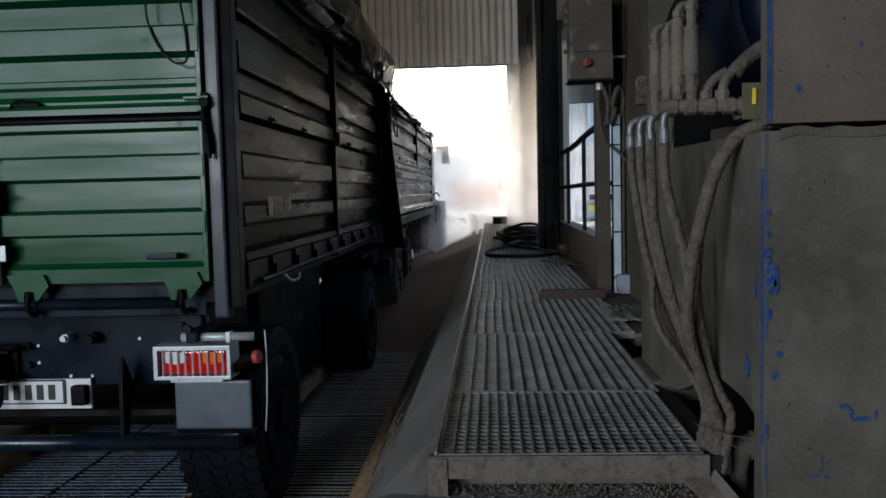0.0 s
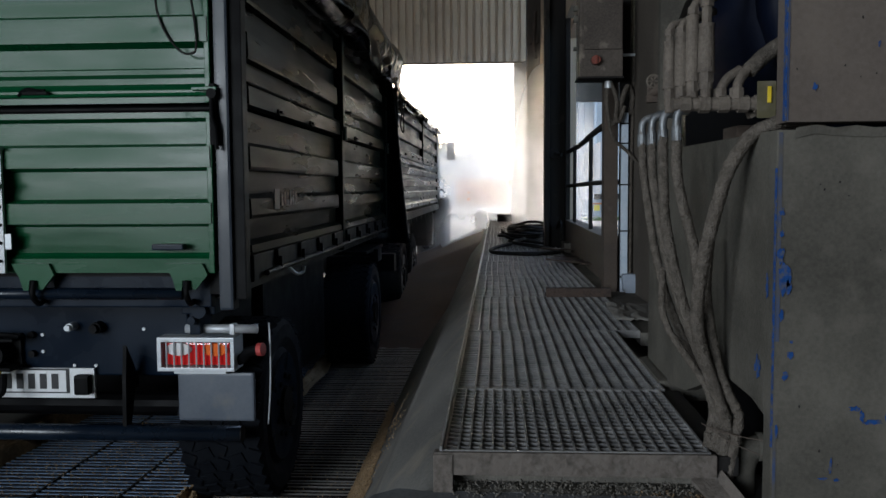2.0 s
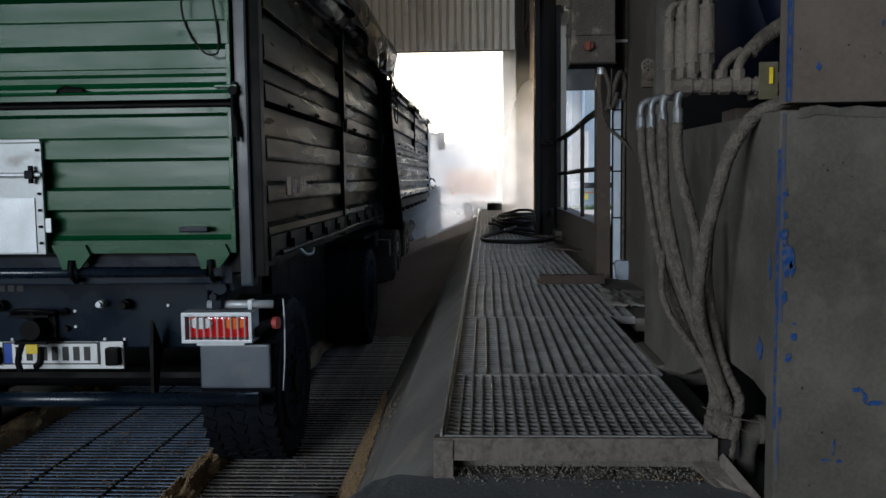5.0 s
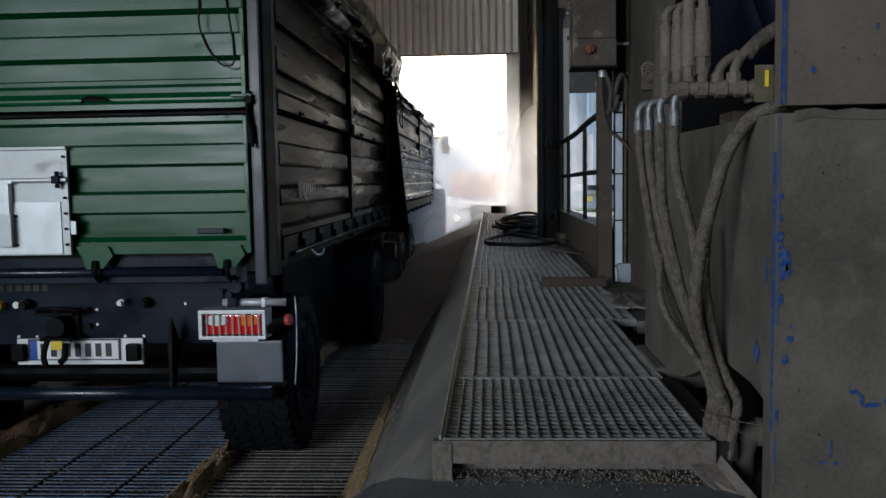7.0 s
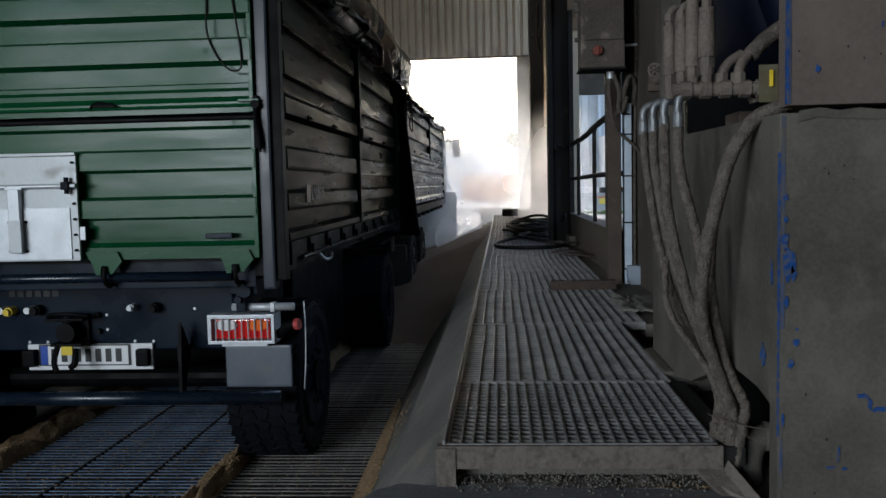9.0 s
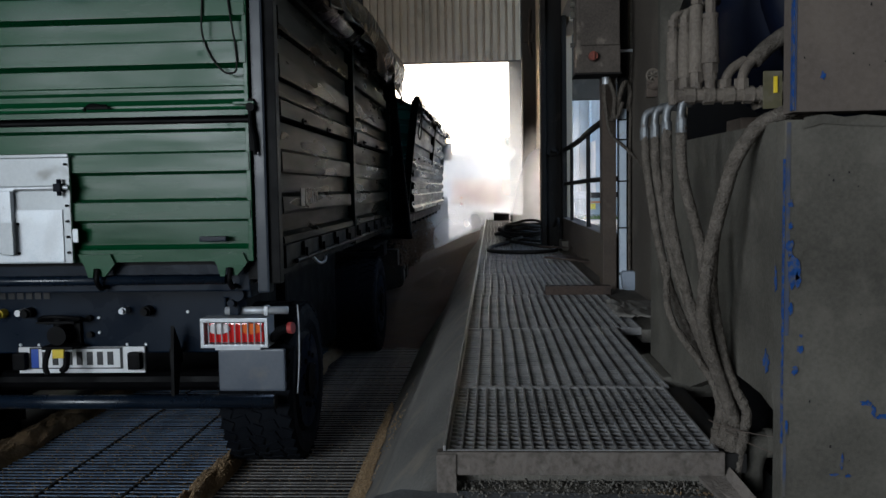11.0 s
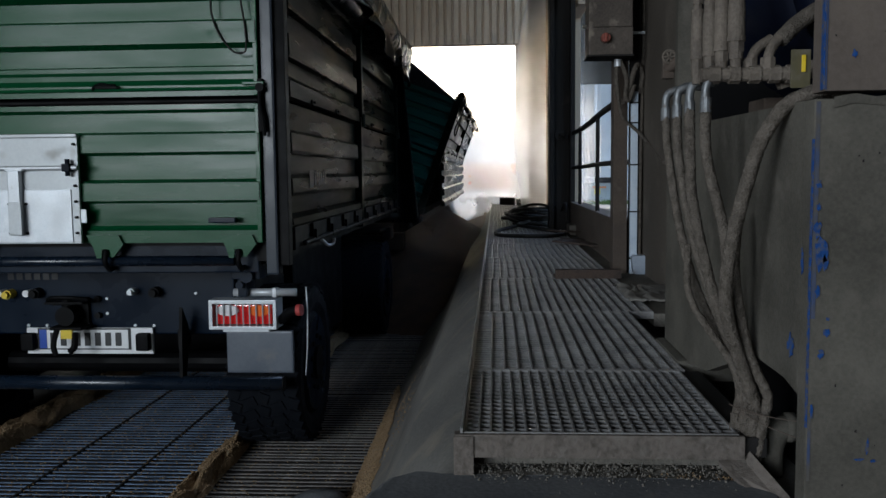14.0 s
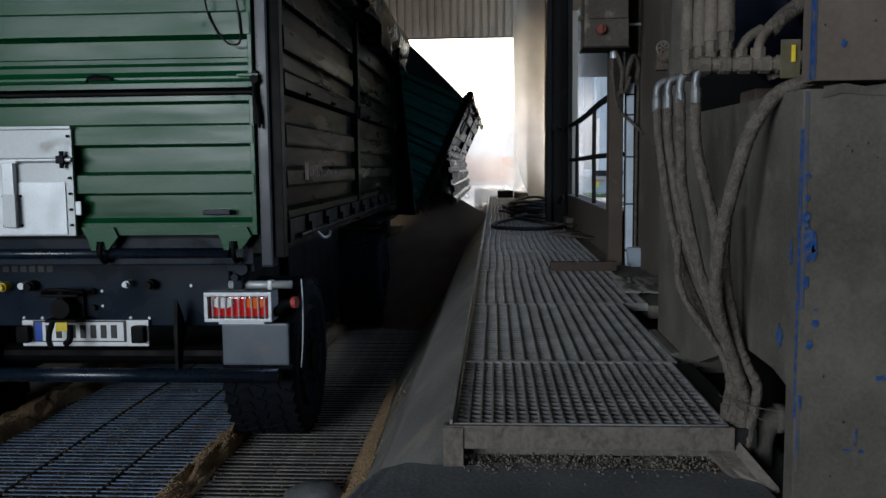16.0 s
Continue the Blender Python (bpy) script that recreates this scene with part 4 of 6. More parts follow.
box(bm, -1.52, -1.02, 6.3, 7.4, 0.0, 0.03, 0.01)
part("front_mudguard", bm, M_BLACK, trailer)
bm = B()
box(bm, -1.06, -0.98, 6.75, 7.0, -0.10, 0.02, 0.01)
part("side_marker_box", bm, M_BLACK, trailer)
bm = B()
box(bm, -2.40, -2.14, 6.9, 9.2, -0.36, -0.26, 0.01)
part("drawbar", bm, M_BLACK, trailer)

# ---- the tipper truck in front
FY0, FY1 = 8.45, 14.9
PIV = Vector((-1.256, FY0, -0.337))
truck = thing("tipper_truck", (XC, 12.0, FLOOR), "dark green grain tipper truck with side-tipping body", "truck")
bm = B()
box(bm, XL + 0.02, -0.95, FY0, FY1, 0.20, 0.30, 0.006)
for k in range(9):
    y = FY0 + 0.2 + k * (FY1 - FY0 - 0.4) / 8
    box(bm, XL + 0.1, -1.0, y - 0.04, y + 0.04, 0.12, 0.20)
bm.transform(Matrix.Translation(-PIV))
tip = new("tipping_body", mesh_of(bm, "tipping_body", M_BLACK))
tip.parent = truck
tip.location = PIV - ORIG[truck]
ORIG[tip] = PIV.copy()
bm = B()
sheet(bm, ribs(0.30, 0.96, 3, 0.035), "x", XL + 0.05, XR - 0.07, (FY0 + 0.02, -1))
sheet(bm, ribs(0.98, 1.62, 3, 0.035), "x", XL + 0.05, XR - 0.07, (FY0 + 0.02, -1))
part("rear_wall", bm, M_TEAL, tip, "dark teal ribbed rear wall of the body")
bm = B()
sheet(bm, ribs(0.30, 1.62, 6, 0.035), "x", XL + 0.05, XR - 0.05, (FY1 - 0.02, 1))
part("front_wall", bm, M_TEAL, tip)
bm = B()
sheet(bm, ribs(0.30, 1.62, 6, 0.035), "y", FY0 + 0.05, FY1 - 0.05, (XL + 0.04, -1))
part("far_side_wall", bm, M_SHADEGREEN, tip)
side_panels(tip, FY0, FY1, 0.965, 1.66, "side_panel_upper", M_SHADEGREEN, ((0.966, 1.050, 0), (1.165, 1.285, 0.02), (1.412, 1.53, 0.02), (1.60, 1.638, 0)), joined=True)
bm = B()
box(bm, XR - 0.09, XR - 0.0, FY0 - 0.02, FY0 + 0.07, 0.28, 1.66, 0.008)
part("corner_post", bm, M_SHADEGREEN, tip)
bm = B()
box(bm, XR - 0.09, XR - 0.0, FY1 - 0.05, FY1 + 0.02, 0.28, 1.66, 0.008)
part("corner_post", bm, M_SHADEGREEN, tip)
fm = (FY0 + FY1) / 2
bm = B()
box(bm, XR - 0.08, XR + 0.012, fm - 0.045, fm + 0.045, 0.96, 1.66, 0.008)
part("side_post", bm, M_SHADEGREEN, tip)
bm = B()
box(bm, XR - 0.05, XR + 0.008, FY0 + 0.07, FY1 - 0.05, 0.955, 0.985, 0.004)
part("middle_rail", bm, M_SHADEGREEN, tip)
oval_slots(tip, (FY0 + 0.7, FY0 + 1.6, FY0 + 2.5, FY0 + 4.0, FY0 + 4.9, FY0 + 5.7), 1.0)
tarp_roll(tip, FY0, FY1, XR - 0.03, 1.645, 0.055, 9)
tarp_skirt(tip, FY0, FY1, XR - 0.03, 1.45, 1.66, 11)
bm = B()


def gable(u):
    return 1.60 + 0.44 * (1 - abs(2 * u - 1) ** 1.15)


grid(bm, lambda u, v: (XL + 0.06 + (XR - XL - 0.1) * u, FY0 + 0.02 + (FY1 - FY0 - 0.04) * v, gable(u) - 0.02 * math.sin(v * 24) ** 2), 24, 24)
for y in (FY0 + 0.022, FY1 - 0.022):
    grid(bm, lambda u, v: (XL + 0.06 + (XR - XL - 0.1) * u, y, 1.55 + (gable(u) - 1.552) * v), 24, 3)
cover = part("tarpaulin_cover", bm, M_COVER, tip, "dull blue-black tarpaulin cover", smooth=True)
cover.modifiers.new("thickness", "SOLIDIFY").thickness = 0.01
bm = B()
tube(bm, [(XR + 0.02, FY0 + 0.03, 1.72), (XR + 0.05, FY0 + 0.0, 1.5), (XR + 0.03, FY0 - 0.02, 1.3), (XR + 0.06, FY0 + 0.02, 1.22), (XR + 0.05, FY0 + 0.1, 1.45)], 0.008, 6)
part("tarpaulin_cord", bm, M_CABLE, tip, smooth=True)
# flap that swings about the middle rail
HINGE = Vector((XR - 0.02, FY0, 0.955))
bm = B()
for a, b in ((FY0 + 0.07, fm - 0.02), (fm + 0.02, FY1 - 0.05)):
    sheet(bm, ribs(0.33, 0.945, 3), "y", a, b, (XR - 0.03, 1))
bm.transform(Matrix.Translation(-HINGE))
flap = new("side_flap", mesh_of(bm, "side_flap", M_SHADEGREEN))
flap.parent = tip
flap.location = HINGE - PIV
ORIG[flap] = HINGE.copy()
tagged(flap, "ribbed swinging side flap, green darkened for shade")

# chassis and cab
# Black sheet added on the far side to stop daylight under the truck.
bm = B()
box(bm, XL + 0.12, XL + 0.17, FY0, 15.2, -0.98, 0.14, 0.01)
part("far_side_blocker", bm, M_BLACK, truck)
# Black block added to fill the truck's underside with dark.
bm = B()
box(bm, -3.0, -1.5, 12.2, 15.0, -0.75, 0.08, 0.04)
part("under_filler", bm, M_BLACK, truck)
for xx in (-2.75, -1.85):
    bm = B()
    box(bm, xx - 0.05, xx + 0.05, FY0 - 0.2, 17.6, -0.30, 0.02, 0.006)
    part("chassis_beam", bm, M_BLACK, truck)
bm = B()
box(bm, -1.25, -1.02, FY0 - 0.1, FY0 + 0.1, -0.35, -0.15, 0.01)
box(bm, -3.4, -1.1, FY0 - 0.05, FY0 + 0.05, -0.30, -0.18, 0.01)
part("rear_crossbar", bm, M_BLACK, truck)
for yc in (9.9, 11.25, 16.2):
    wheel(truck, -1.45, -1.08, yc, 0.5, 1)
    wheel(truck, -3.45, -3.08, yc, 0.5, -1)
bm = B()
box(bm, -3.45, -1.08, 15.35, 17.4, -0.55, 1.75, 0.16)
cab = part("cab", bm, M_BLACK, truck, "dark truck cab")
bm = B()
box(bm, -1.079, -1.06, 16.1, 17.0, 0.55, 1.35, 0.01)
part("side_window", bm, M_TARP, cab)
bm = B()
box(bm, -1.08, -0.84, 15.5, 17.1, -0.62, 0.42, 0.13)
part("wheel_arch", bm, M_BLACK, cab)
bm = B()
tube(bm, [(-1.20, 17.2, 1.50), (-1.0, 17.25, 1.53), (-0.85, 17.25, 1.50)], 0.02, 8)
box(bm, -0.92, -0.75, 17.18, 17.30, 1.18, 1.57, 0.03)
part("wing_mirror", bm, M_BLACK, cab)
bm = B()
tube(bm, [(-1.08, 15.6, 0.45), (-0.95, 15.6, 0.56), (-0.9, 15.8, 0.5)], 0.018, 8)
part("grab_handle", bm, M_BLACK, cab)

# ---------------------------------------------------------------- walkway
walkway = thing("grating_walkway", (0.35, 6.5, -0.10), "dusty grey steel grating walkway on a low frame", "walkway", kind="structure")


def grating(y0, y1, x0, x1, cross, shift, drop=0.004, pitch=0.041):
    bm = B()
    n = int((x1 - x0 - 0.012) / pitch)
    for i in range(1, n + 1):
        x = x0 + 0.006 + shift + i * (x1 - x0 - 0.012) / (n + 1)
        box(bm, x - 0.0021, x + 0.0021, y0 + 0.008, y1 - 0.008, -0.028, 0.0)
    m = int((y1 - y0 - 0.012) / cross)
    for j in range(1, m + 1):
        y = y0 + 0.006 + j * (y1 - y0 - 0.012) / (m + 1)
        box(bm, x0 + 0.004, x1 - 0.004, y - 0.0028, y + 0.0028, -0.007 - drop, -drop)
    for a in ((x0, x0 + 0.005, y0 + 0.003, y1 - 0.003), (x1 - 0.005, x1, y0 + 0.003, y1 - 0.003), (x0 + 0.005, x1 - 0.005, y0 + 0.003, y0 + 0.009), (x0 + 0.005, x1 - 0.005, y1 - 0.009, y1 - 0.003)):
        box(bm, a[0], a[1], a[2], a[3], -0.03, 0.001)
    return part("grating_panel", bm, M_GRATE, walkway)


grating(0.0, 0.60, 0.008, 0.60, 0.035, 0.0, 0.002, 0.0275)
grating(0.60, 1.63, 0.008, 0.615, 0.033, 0.012, 0.003)
yy, k = 1.63, 0
while yy < 13.2:
    grating(yy, yy + 1.1, 0.008, 0.715, 0.033, 0.009 if k % 2 else 0.0)
    yy += 1.1
    k += 1
bm = B()
box(bm, 0.0, 0.006, 0.0, 13.6, -0.06, 0.010, 0.001)
part("edge_bar", bm, M_GRATE, walkway)
# Sheet added below the bars so that their gaps read less black.
bm = B()
box(bm, 0.02, 0.60, 0.05, 13.2, -0.085, -0.058)
part("gap_backing", bm, M_CONC, walkway, "dusty sheet added to set the tone of the grating gaps")
bm = B()
box(bm, -0.012, 0.61, -0.012, 0.0, -0.052, 0.0, 0.004)
box(bm, -0.012, 0.61, 0.0, 0.035, -0.056, -0.046, 0.002)
part("front_channel", bm, M_CHAN, walkway, "dust-caked steel channel")
for x0, x1, y in ((-0.014, 0.030, 0.0), (0.55, 0.60, 0.4), (-0.006, 0.03, 2.6), (-0.006, 0.03, 5.0), (-0.006, 0.03, 8.0)):
    bm = B()
    box(bm, x0, x1, y - 0.016, y + 0.03, -0.13, -0.004 if y == 0 else -0.03, 0.003)
    part("leg", bm, M_CHAN, walkway)
# Channel coloured dark to paint in the shade of the recess there.
bm = B()
box(bm, 0.60, 0.66, 0.0, 0.62, -0.05, -0.006, 0.004)
part("side_channel", bm, M_COLUMN, walkway)
bm = B()
corners = [(0.603, 0.06, -0.012), (0.665, -0.13, -0.086), (0.628, -0.11, -0.118), (0.553, -0.013, -0.054)]
top = [bm.verts.new(c) for c in corners]
low = [bm.verts.new((a + 0.004, b + 0.006, c - 0.012)) for a, b, c in corners]
bm.faces.new(top), bm.faces.new(low[::-1])
for i in range(4):
    bm.faces.new((top[i], low[i], low[(i + 1) % 4], top[(i + 1) % 4]))
part("brace_foot", bm, M_CHAN, walkway)
bm = B()
box(bm, 0.715, 0.92, 1.62, 13.3, -0.06, -0.006, 0.004)
part("side_plate", bm, M_CONC, walkway, "dusty steel plate strip")

# debris and grain spilled under the front of the walkway
bm = B()
rnd = random.Random(4)
for i in range(2600):
    x, y = rnd.uniform(0.03, 0.66), rnd.gauss(0.06, 0.05)
    s = rnd.uniform(0.0012, 0.0022) / rnd.uniform(0.3, 1.0)
    m = Matrix.Translation((x, y, -0.091 + 0.010 * max(0.0, 1 - abs(y - 0.1) * 8) + s * 0.4)) @ Euler((rnd.random() * 3, rnd.random() * 3, rnd.random() * 3)).to_matrix().to_4x4() @ Matrix.Diagonal((s, s * rnd.uniform(0.4, 1), s * 0.6, 1))
    cube(bm, m)
solo("spilled_debris", bm, M_CONC, "dusty crumbs and chaff under the walkway", "debris", kind="stuff")
bm = B()
grid(bm, lambda u, v: (0.02 + 0.62 * u, -0.06 + 0.34 * v, -0.106 + 0.018 * max(0, math.sin(math.pi * u) * math.sin(math.pi * v)) + 0.012 * noise.noise(Vector((u * 9, v * 6, 1))) + 0.006 * noise.noise(Vector((u * 34, v * 20, 4)))), 90, 50)
solo("dust_drift", bm, M_CONC, "drift of grey dust under the walkway", "dust", kind="stuff", smooth=True)
bm = B()
for i in range(260):
    a = rnd.random()
    x, y = rnd.gauss(0.50, 0.05), rnd.gauss(-0.03, 0.03)
    if i > 120:
        y = rnd.uniform(1.0, 3.2)
        x = -0.40 + rnd.gauss(0, 0.03) + 0.05 * math.sin(y * 4)
    z = -0.094 if x > 0 else -0.33 + (x + 0.22) * (0.47 / 0.27) + 0.012
    if x < -0.49:
        z = -0.80 + (x + 0.49) * 1.27 + 0.012
    m = Matrix.Translation((x, y, z)) @ Euler((rnd.random() * 3, rnd.random() * 3, rnd.random() * 3)).to_matrix().to_4x4() @ Matrix.Diagonal((0.0055, 0.0028, 0.0028, 1))
    cube(bm, m)
solo("loose_kernels", bm, M_GRAIN, "loose wheat kernels scattered on concrete", "grain", kind="stuff")

# ---------------------------------------------------------------- spilled grain
bm = B()


def kerb_strip(u, v):
    y = 1.9 + 2.7 * v
    w = 0.17 * (1 - v) ** 0.7 * (1 + 0.25 * noise.noise(Vector((y * 5, 0, 0)))) + 0.012
    x = KERB_X - 0.03 + w * u
    base = FLOOR + (x - KERB_X) * 1.27
    lift = 0.035 * math.sin(math.pi * u) * (1 - 0.7 * v)
    return (x, y, max(base, FLOOR) + 0.006 + lift + 0.006 * noise.noise(Vector((x * 30, y * 30, 0))))


grid(bm, kerb_strip, 14, 110)
r = random.Random(12)
for i in range(2200):
    c = Vector(kerb_strip(r.random(), r.random() ** 1.4)) + Vector((r.gauss(0, 0.006), 0, 0.001))
    cube(bm, Matrix.Translation(c) @ Euler((r.random() * 3, r.random() * 3, r.random() * 3)).to_matrix().to_4x4() @ Matrix.Diagonal((0.0075, 0.004, 0.004, 1)))
solo("grain_strip", bm, M_GRAIN, "tan strip of spilled wheat along the kerb", "grain", kind="stuff", smooth=True)


def ridge(name, x0, y0, y1, w, h, seed):
    bm = B()

    def P(u, v):
        y = y0 + (y1 - y0) * v
        nn = noise.noise(Vector((y * 2.2 + seed, 0, 0)))
        brk = max(0.15, min(1, 0.8 + 1.6 * noise.noise(Vector((y * 4.5, seed + 3 * u, 0)))))
        x = x0 + (u - 0.5) * w * (1 + 0.35 * nn) + 0.02 * nn
        z = FLOOR - 0.004 + h * brk * (1 - abs(2 * u - 1) ** 5) + 0.016 * noise.noise(Vector((x * 16, y * 16, seed))) + 0.006 * noise.noise(Vector((x * 50, y * 50, seed)))
        return (x, y, z)
    grid(bm, P, 16, 130)
    r = random.Random(seed)
    for i in range(2600):
        c = Vector(P(r.uniform(0.06, 0.94), 0.55 * r.random() ** 1.3)) + Vector((0, 0, 0.001))
        cube(bm, Matrix.Translation(c) @ Euler((r.random() * 3, r.random() * 3, r.random() * 3)).to_matrix().to_4x4() @ Matrix.Diagonal((0.0085, 0.0045, 0.0045, 1)))
    return solo(name, bm, M_GRAIN, "crusty ridge of wheat on a pit beam", "grain", kind="stuff", smooth=True)


ridge("grain_ridge", -1.50, 1.6, 8.0, 0.15, 0.075, 2)
ridge("grain_ridge", -2.98, 1.6, 8.0, 0.20, 0.10, 7)


def heap(bm, peak, rx, ry, flat, seed, skirt=-1.12):
    def P(u, v):
        a, q = 2 * math.pi * u, v
        x, y = peak[0] + rx * q * math.cos(a), peak[1] + ry * q * math.sin(a)
        f = max(0.0, 1 - q) ** flat
        z = skirt + (peak[2] - skirt) * f + 0.025 * noise.noise(Vector((x * 3, y * 3, seed))) * (1 - q)
        return (x, y, z)
    grid(bm, P, 64, 26)
    bmesh.ops.remove_doubles(bm, verts=bm.verts[:], dist=0.0005)
    return bm


bm = B()


def bank(u, v):
    y = 6.6 + 7.9 * v
    full = min(1.0, max(0.0, (y - 6.6) / 3.8))
    x = -2.6 + 2.55 * u
    top = -1.06 + 0.92 * full
    z = min(top, FLOOR - 0.05 + (x + 2.6) / 2.5 * (0.95 * full) + 0.03 * noise.noise(Vector((x * 2, y * 1.4, 3))))
    return (x, y, z + 0.006 * noise.noise(Vector((x * 9, y * 9, 0))))


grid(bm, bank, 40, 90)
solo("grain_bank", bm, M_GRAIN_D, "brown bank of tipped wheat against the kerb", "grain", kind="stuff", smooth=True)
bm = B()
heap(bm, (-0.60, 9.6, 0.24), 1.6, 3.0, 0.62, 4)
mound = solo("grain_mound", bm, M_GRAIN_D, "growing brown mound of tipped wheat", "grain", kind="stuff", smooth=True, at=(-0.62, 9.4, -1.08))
bm = B()
rnd = random.Random(31)
for i in range(9000):
    v = rnd.random() ** 0.8
    y = rnd.uniform(FY0 + 0.15, FY1 - 0.3)
    z = 0.28 - 0.95 * v + 0.05 * noise.noise(Vector((y * 2, 0, 0)))
    x = -0.90 + 0.24 * v + 0.10 * v * v + rnd.gauss(0, 0.02 + 0.035 * v) + 0.05 * noise.noise(Vector((y * 3, z * 3, 0)))
    q = rnd.uniform(0.004, 0.010)
    m = Matrix.Translation((x, y, z)) @ Euler((rnd.random() * 3, rnd.random() * 3, rnd.random() * 3)).to_matrix().to_4x4() @ Matrix.Diagonal((q, q * 0.7, q * 3.0, 1))
    cube(bm, m)
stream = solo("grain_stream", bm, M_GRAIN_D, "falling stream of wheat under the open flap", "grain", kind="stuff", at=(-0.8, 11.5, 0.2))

# ---------------------------------------------------------------- machine on the plinth
MX, MY = 0.64, -0.275
machine = thing("intake_machine", (1.2, 0.2, -0.10), "dust-caked grey-brown steel intake machine with chipped blue paint", "machine")
bm = B()
box(bm, MX, 2.3, MY, MY + 0.05, -0.115, 0.69, 0.004)
part("front_panel", bm, M_MACH, machine, "dusty grey-brown lower front panel")
bm = B()
box(bm, MX + 0.012, 2.3, MY - 0.012, MY + 0.05, 0.702, 1.75, 0.004)
part("upper_panel", bm, M_MACHTOP, machine, "pale dusty upper front panel")
bm = B()
v = [(MY + 0.05, 0.15), (-0.15, 0.163), (0.06, 0.165), (0.20, 0.115), (0.45, 0.035), (0.70, 0.0), (1.02, -0.05), (1.02, 0.70), (MY + 0.05, 0.69)]
A = [bm.verts.new((MX, y, z)) for y, z in v]
C = [bm.verts.new((MX + 0.03, y, z)) for y, z in v]
for i in range(len(v)):
    bm.faces.new((A[i], A[(i + 1) % len(v)], C[(i + 1) % len(v)], C[i]))
bm.faces.new(A), bm.faces.new(C[::-1])
part("side_panel", bm, M_MACH, machine, "dust-coated sloping side panel")
bm = B()
box(bm, MX + 0.03, 1.3, 0.99, 1.02, -0.06, 0.76)
box(bm, MX + 0.03, 2.2, 1.02, 1.06, -0.06, 3.0)
part("back_panel", bm, M_MACH, machine)
bm = B()
box(bm, MX - 0.030, 1.1, 0.68, 1.05, -0.055, 0.012, 0.022)
part("base_flange", bm, M_MACH, machine, "rounded dusty base flange")
bm = B()
box(bm, MX + 0.009, MX + 0.0118, MY - 0.011, MY + 0.002, 0.705, 1.6)
box(bm, MX - 0.001, MX + 0.0015, MY - 0.001, MY + 0.006, 0.10, 0.62)
part("blue_edge", bm, M_BLUEPAINT, machine, "chipped bright blue edge")
bm = B()
box(bm, MX + 0.003, MX + 0.010, MY - 0.0012, MY + 0.002, 0.30, 0.685)
box(bm, MX + 0.003, MX + 0.008, MY - 0.0012, MY + 0.002, 0.0, 0.12)
box(bm, MX + 0.0125, MX + 0.0145, MY - 0.0134, MY, 0.705, 1.70)
part("faded_blue_edge", bm, M_BLUEDUST, machine, "faded blue band under dust")
rnd = random.Random(21)


def chip(cx, cz, w, h, seed, plane="y", at=MY - 0.0015, paint=M_BLUEPAINT):
    """An irregular flake of bare blue paint."""
    bm = B()
    r = random.Random(seed)
    n = 14
    ps = []
    for i in range(n):
        a = 2 * math.pi * i / n
        q = r.uniform(0.45, 1.0)
        ps.append((cx + w * q * math.cos(a), cz + h * q * math.sin(a)))
    f = [bm.verts.new((x, at, z) if plane == "y" else (at, x, z)) for x, z in ps]
    bm.faces.new(f)
    ext = bmesh.ops.extrude_face_region(bm, geom=bm.faces[:])
    bmesh.ops.translate(bm, verts=[e for e in ext["geom"] if isinstance(e, bmesh.types.BMVert)], vec=(0, -0.0012, 0) if plane == "y" else (-0.0012, 0, 0))
    part("paint_chip", bm, paint, machine)


for i, (cx, cz, w, h) in enumerate(((0.657, 0.42, 0.014, 0.040), (0.650, 0.46, 0.009, 0.02), (0.665, 0.40, 0.006, 0.02), (0.653, 0.35, 0.006, 0.014), (0.672, 0.275, 0.008, 0.012), (0.662, 0.235, 0.007, 0.010), (0.672, 0.30, 0.004, 0.004),
                                    (0.650, 0.54, 0.007, 0.012), (0.651, 0.50, 0.005, 0.009), (0.790, 0.175, 0.014, 0.007), (0.803, 0.160, 0.006, 0.014), (0.823, 0.150, 0.022, 0.007), (0.848, 0.160, 0.004, 0.013),
                                    (0.748, 0.065, 0.004, 0.020), (0.735, 0.042, 0.012, 0.003), (0.76, 0.04, 0.006, 0.004), (0.648, 0.13, 0.004, 0.02))):
    chip(cx, cz, w, h, i)
for i, (cx, cz, w, h) in enumerate(((0.70, 0.765, 0.006, 0.009), (0.741, 0.945, 0.02, 0.005), (0.78, 0.935, 0.012, 0.004), (0.765, 0.955, 0.02, 0.004), (0.81, 0.84, 0.004, 0.007))):
    chip(cx, cz, w, h, 40 + i, "y", MY - 0.0135)
rr = random.Random(5)
for i in range(26):
    up = i < 7
    cx = rr.uniform(0.665, 0.85) if up else rr.uniform(0.66, 0.98)
    cz = rr.uniform(0.76, 0.93) if up else rr.uniform(-0.05, 0.62) ** 1.0
    q = rr.uniform(0.0010, 0.0022)
    chip(cx, cz, q, q * rr.uniform(0.6, 2.2), 200 + i, "y", MY - 0.0135 if up else MY - 0.0012, M_COLUMN)
chip(-0.19, 0.235, 0.022, 0.028, 77, "x", MX - 0.0015)
chip(-0.24, 0.40, 0.008, 0.03, 78, "x", MX - 0.0015)
bm = B()
rr = random.Random(8)
x = MX + 0.03
pts = []
while x < 1.9:
    pts.append((x, 0.694 + rr.uniform(-0.003, 0.004)))
    x += 0.035
lo = [bm.verts.new((a, MY - 0.004, z - 0.012 - rr.uniform(0, 0.008))) for a, z in pts]
hi = [bm.verts.new((a, MY - 0.010, z)) for a, z in pts]
bk = [bm.verts.new((a, MY + 0.04, z + 0.001)) for a, z in pts]
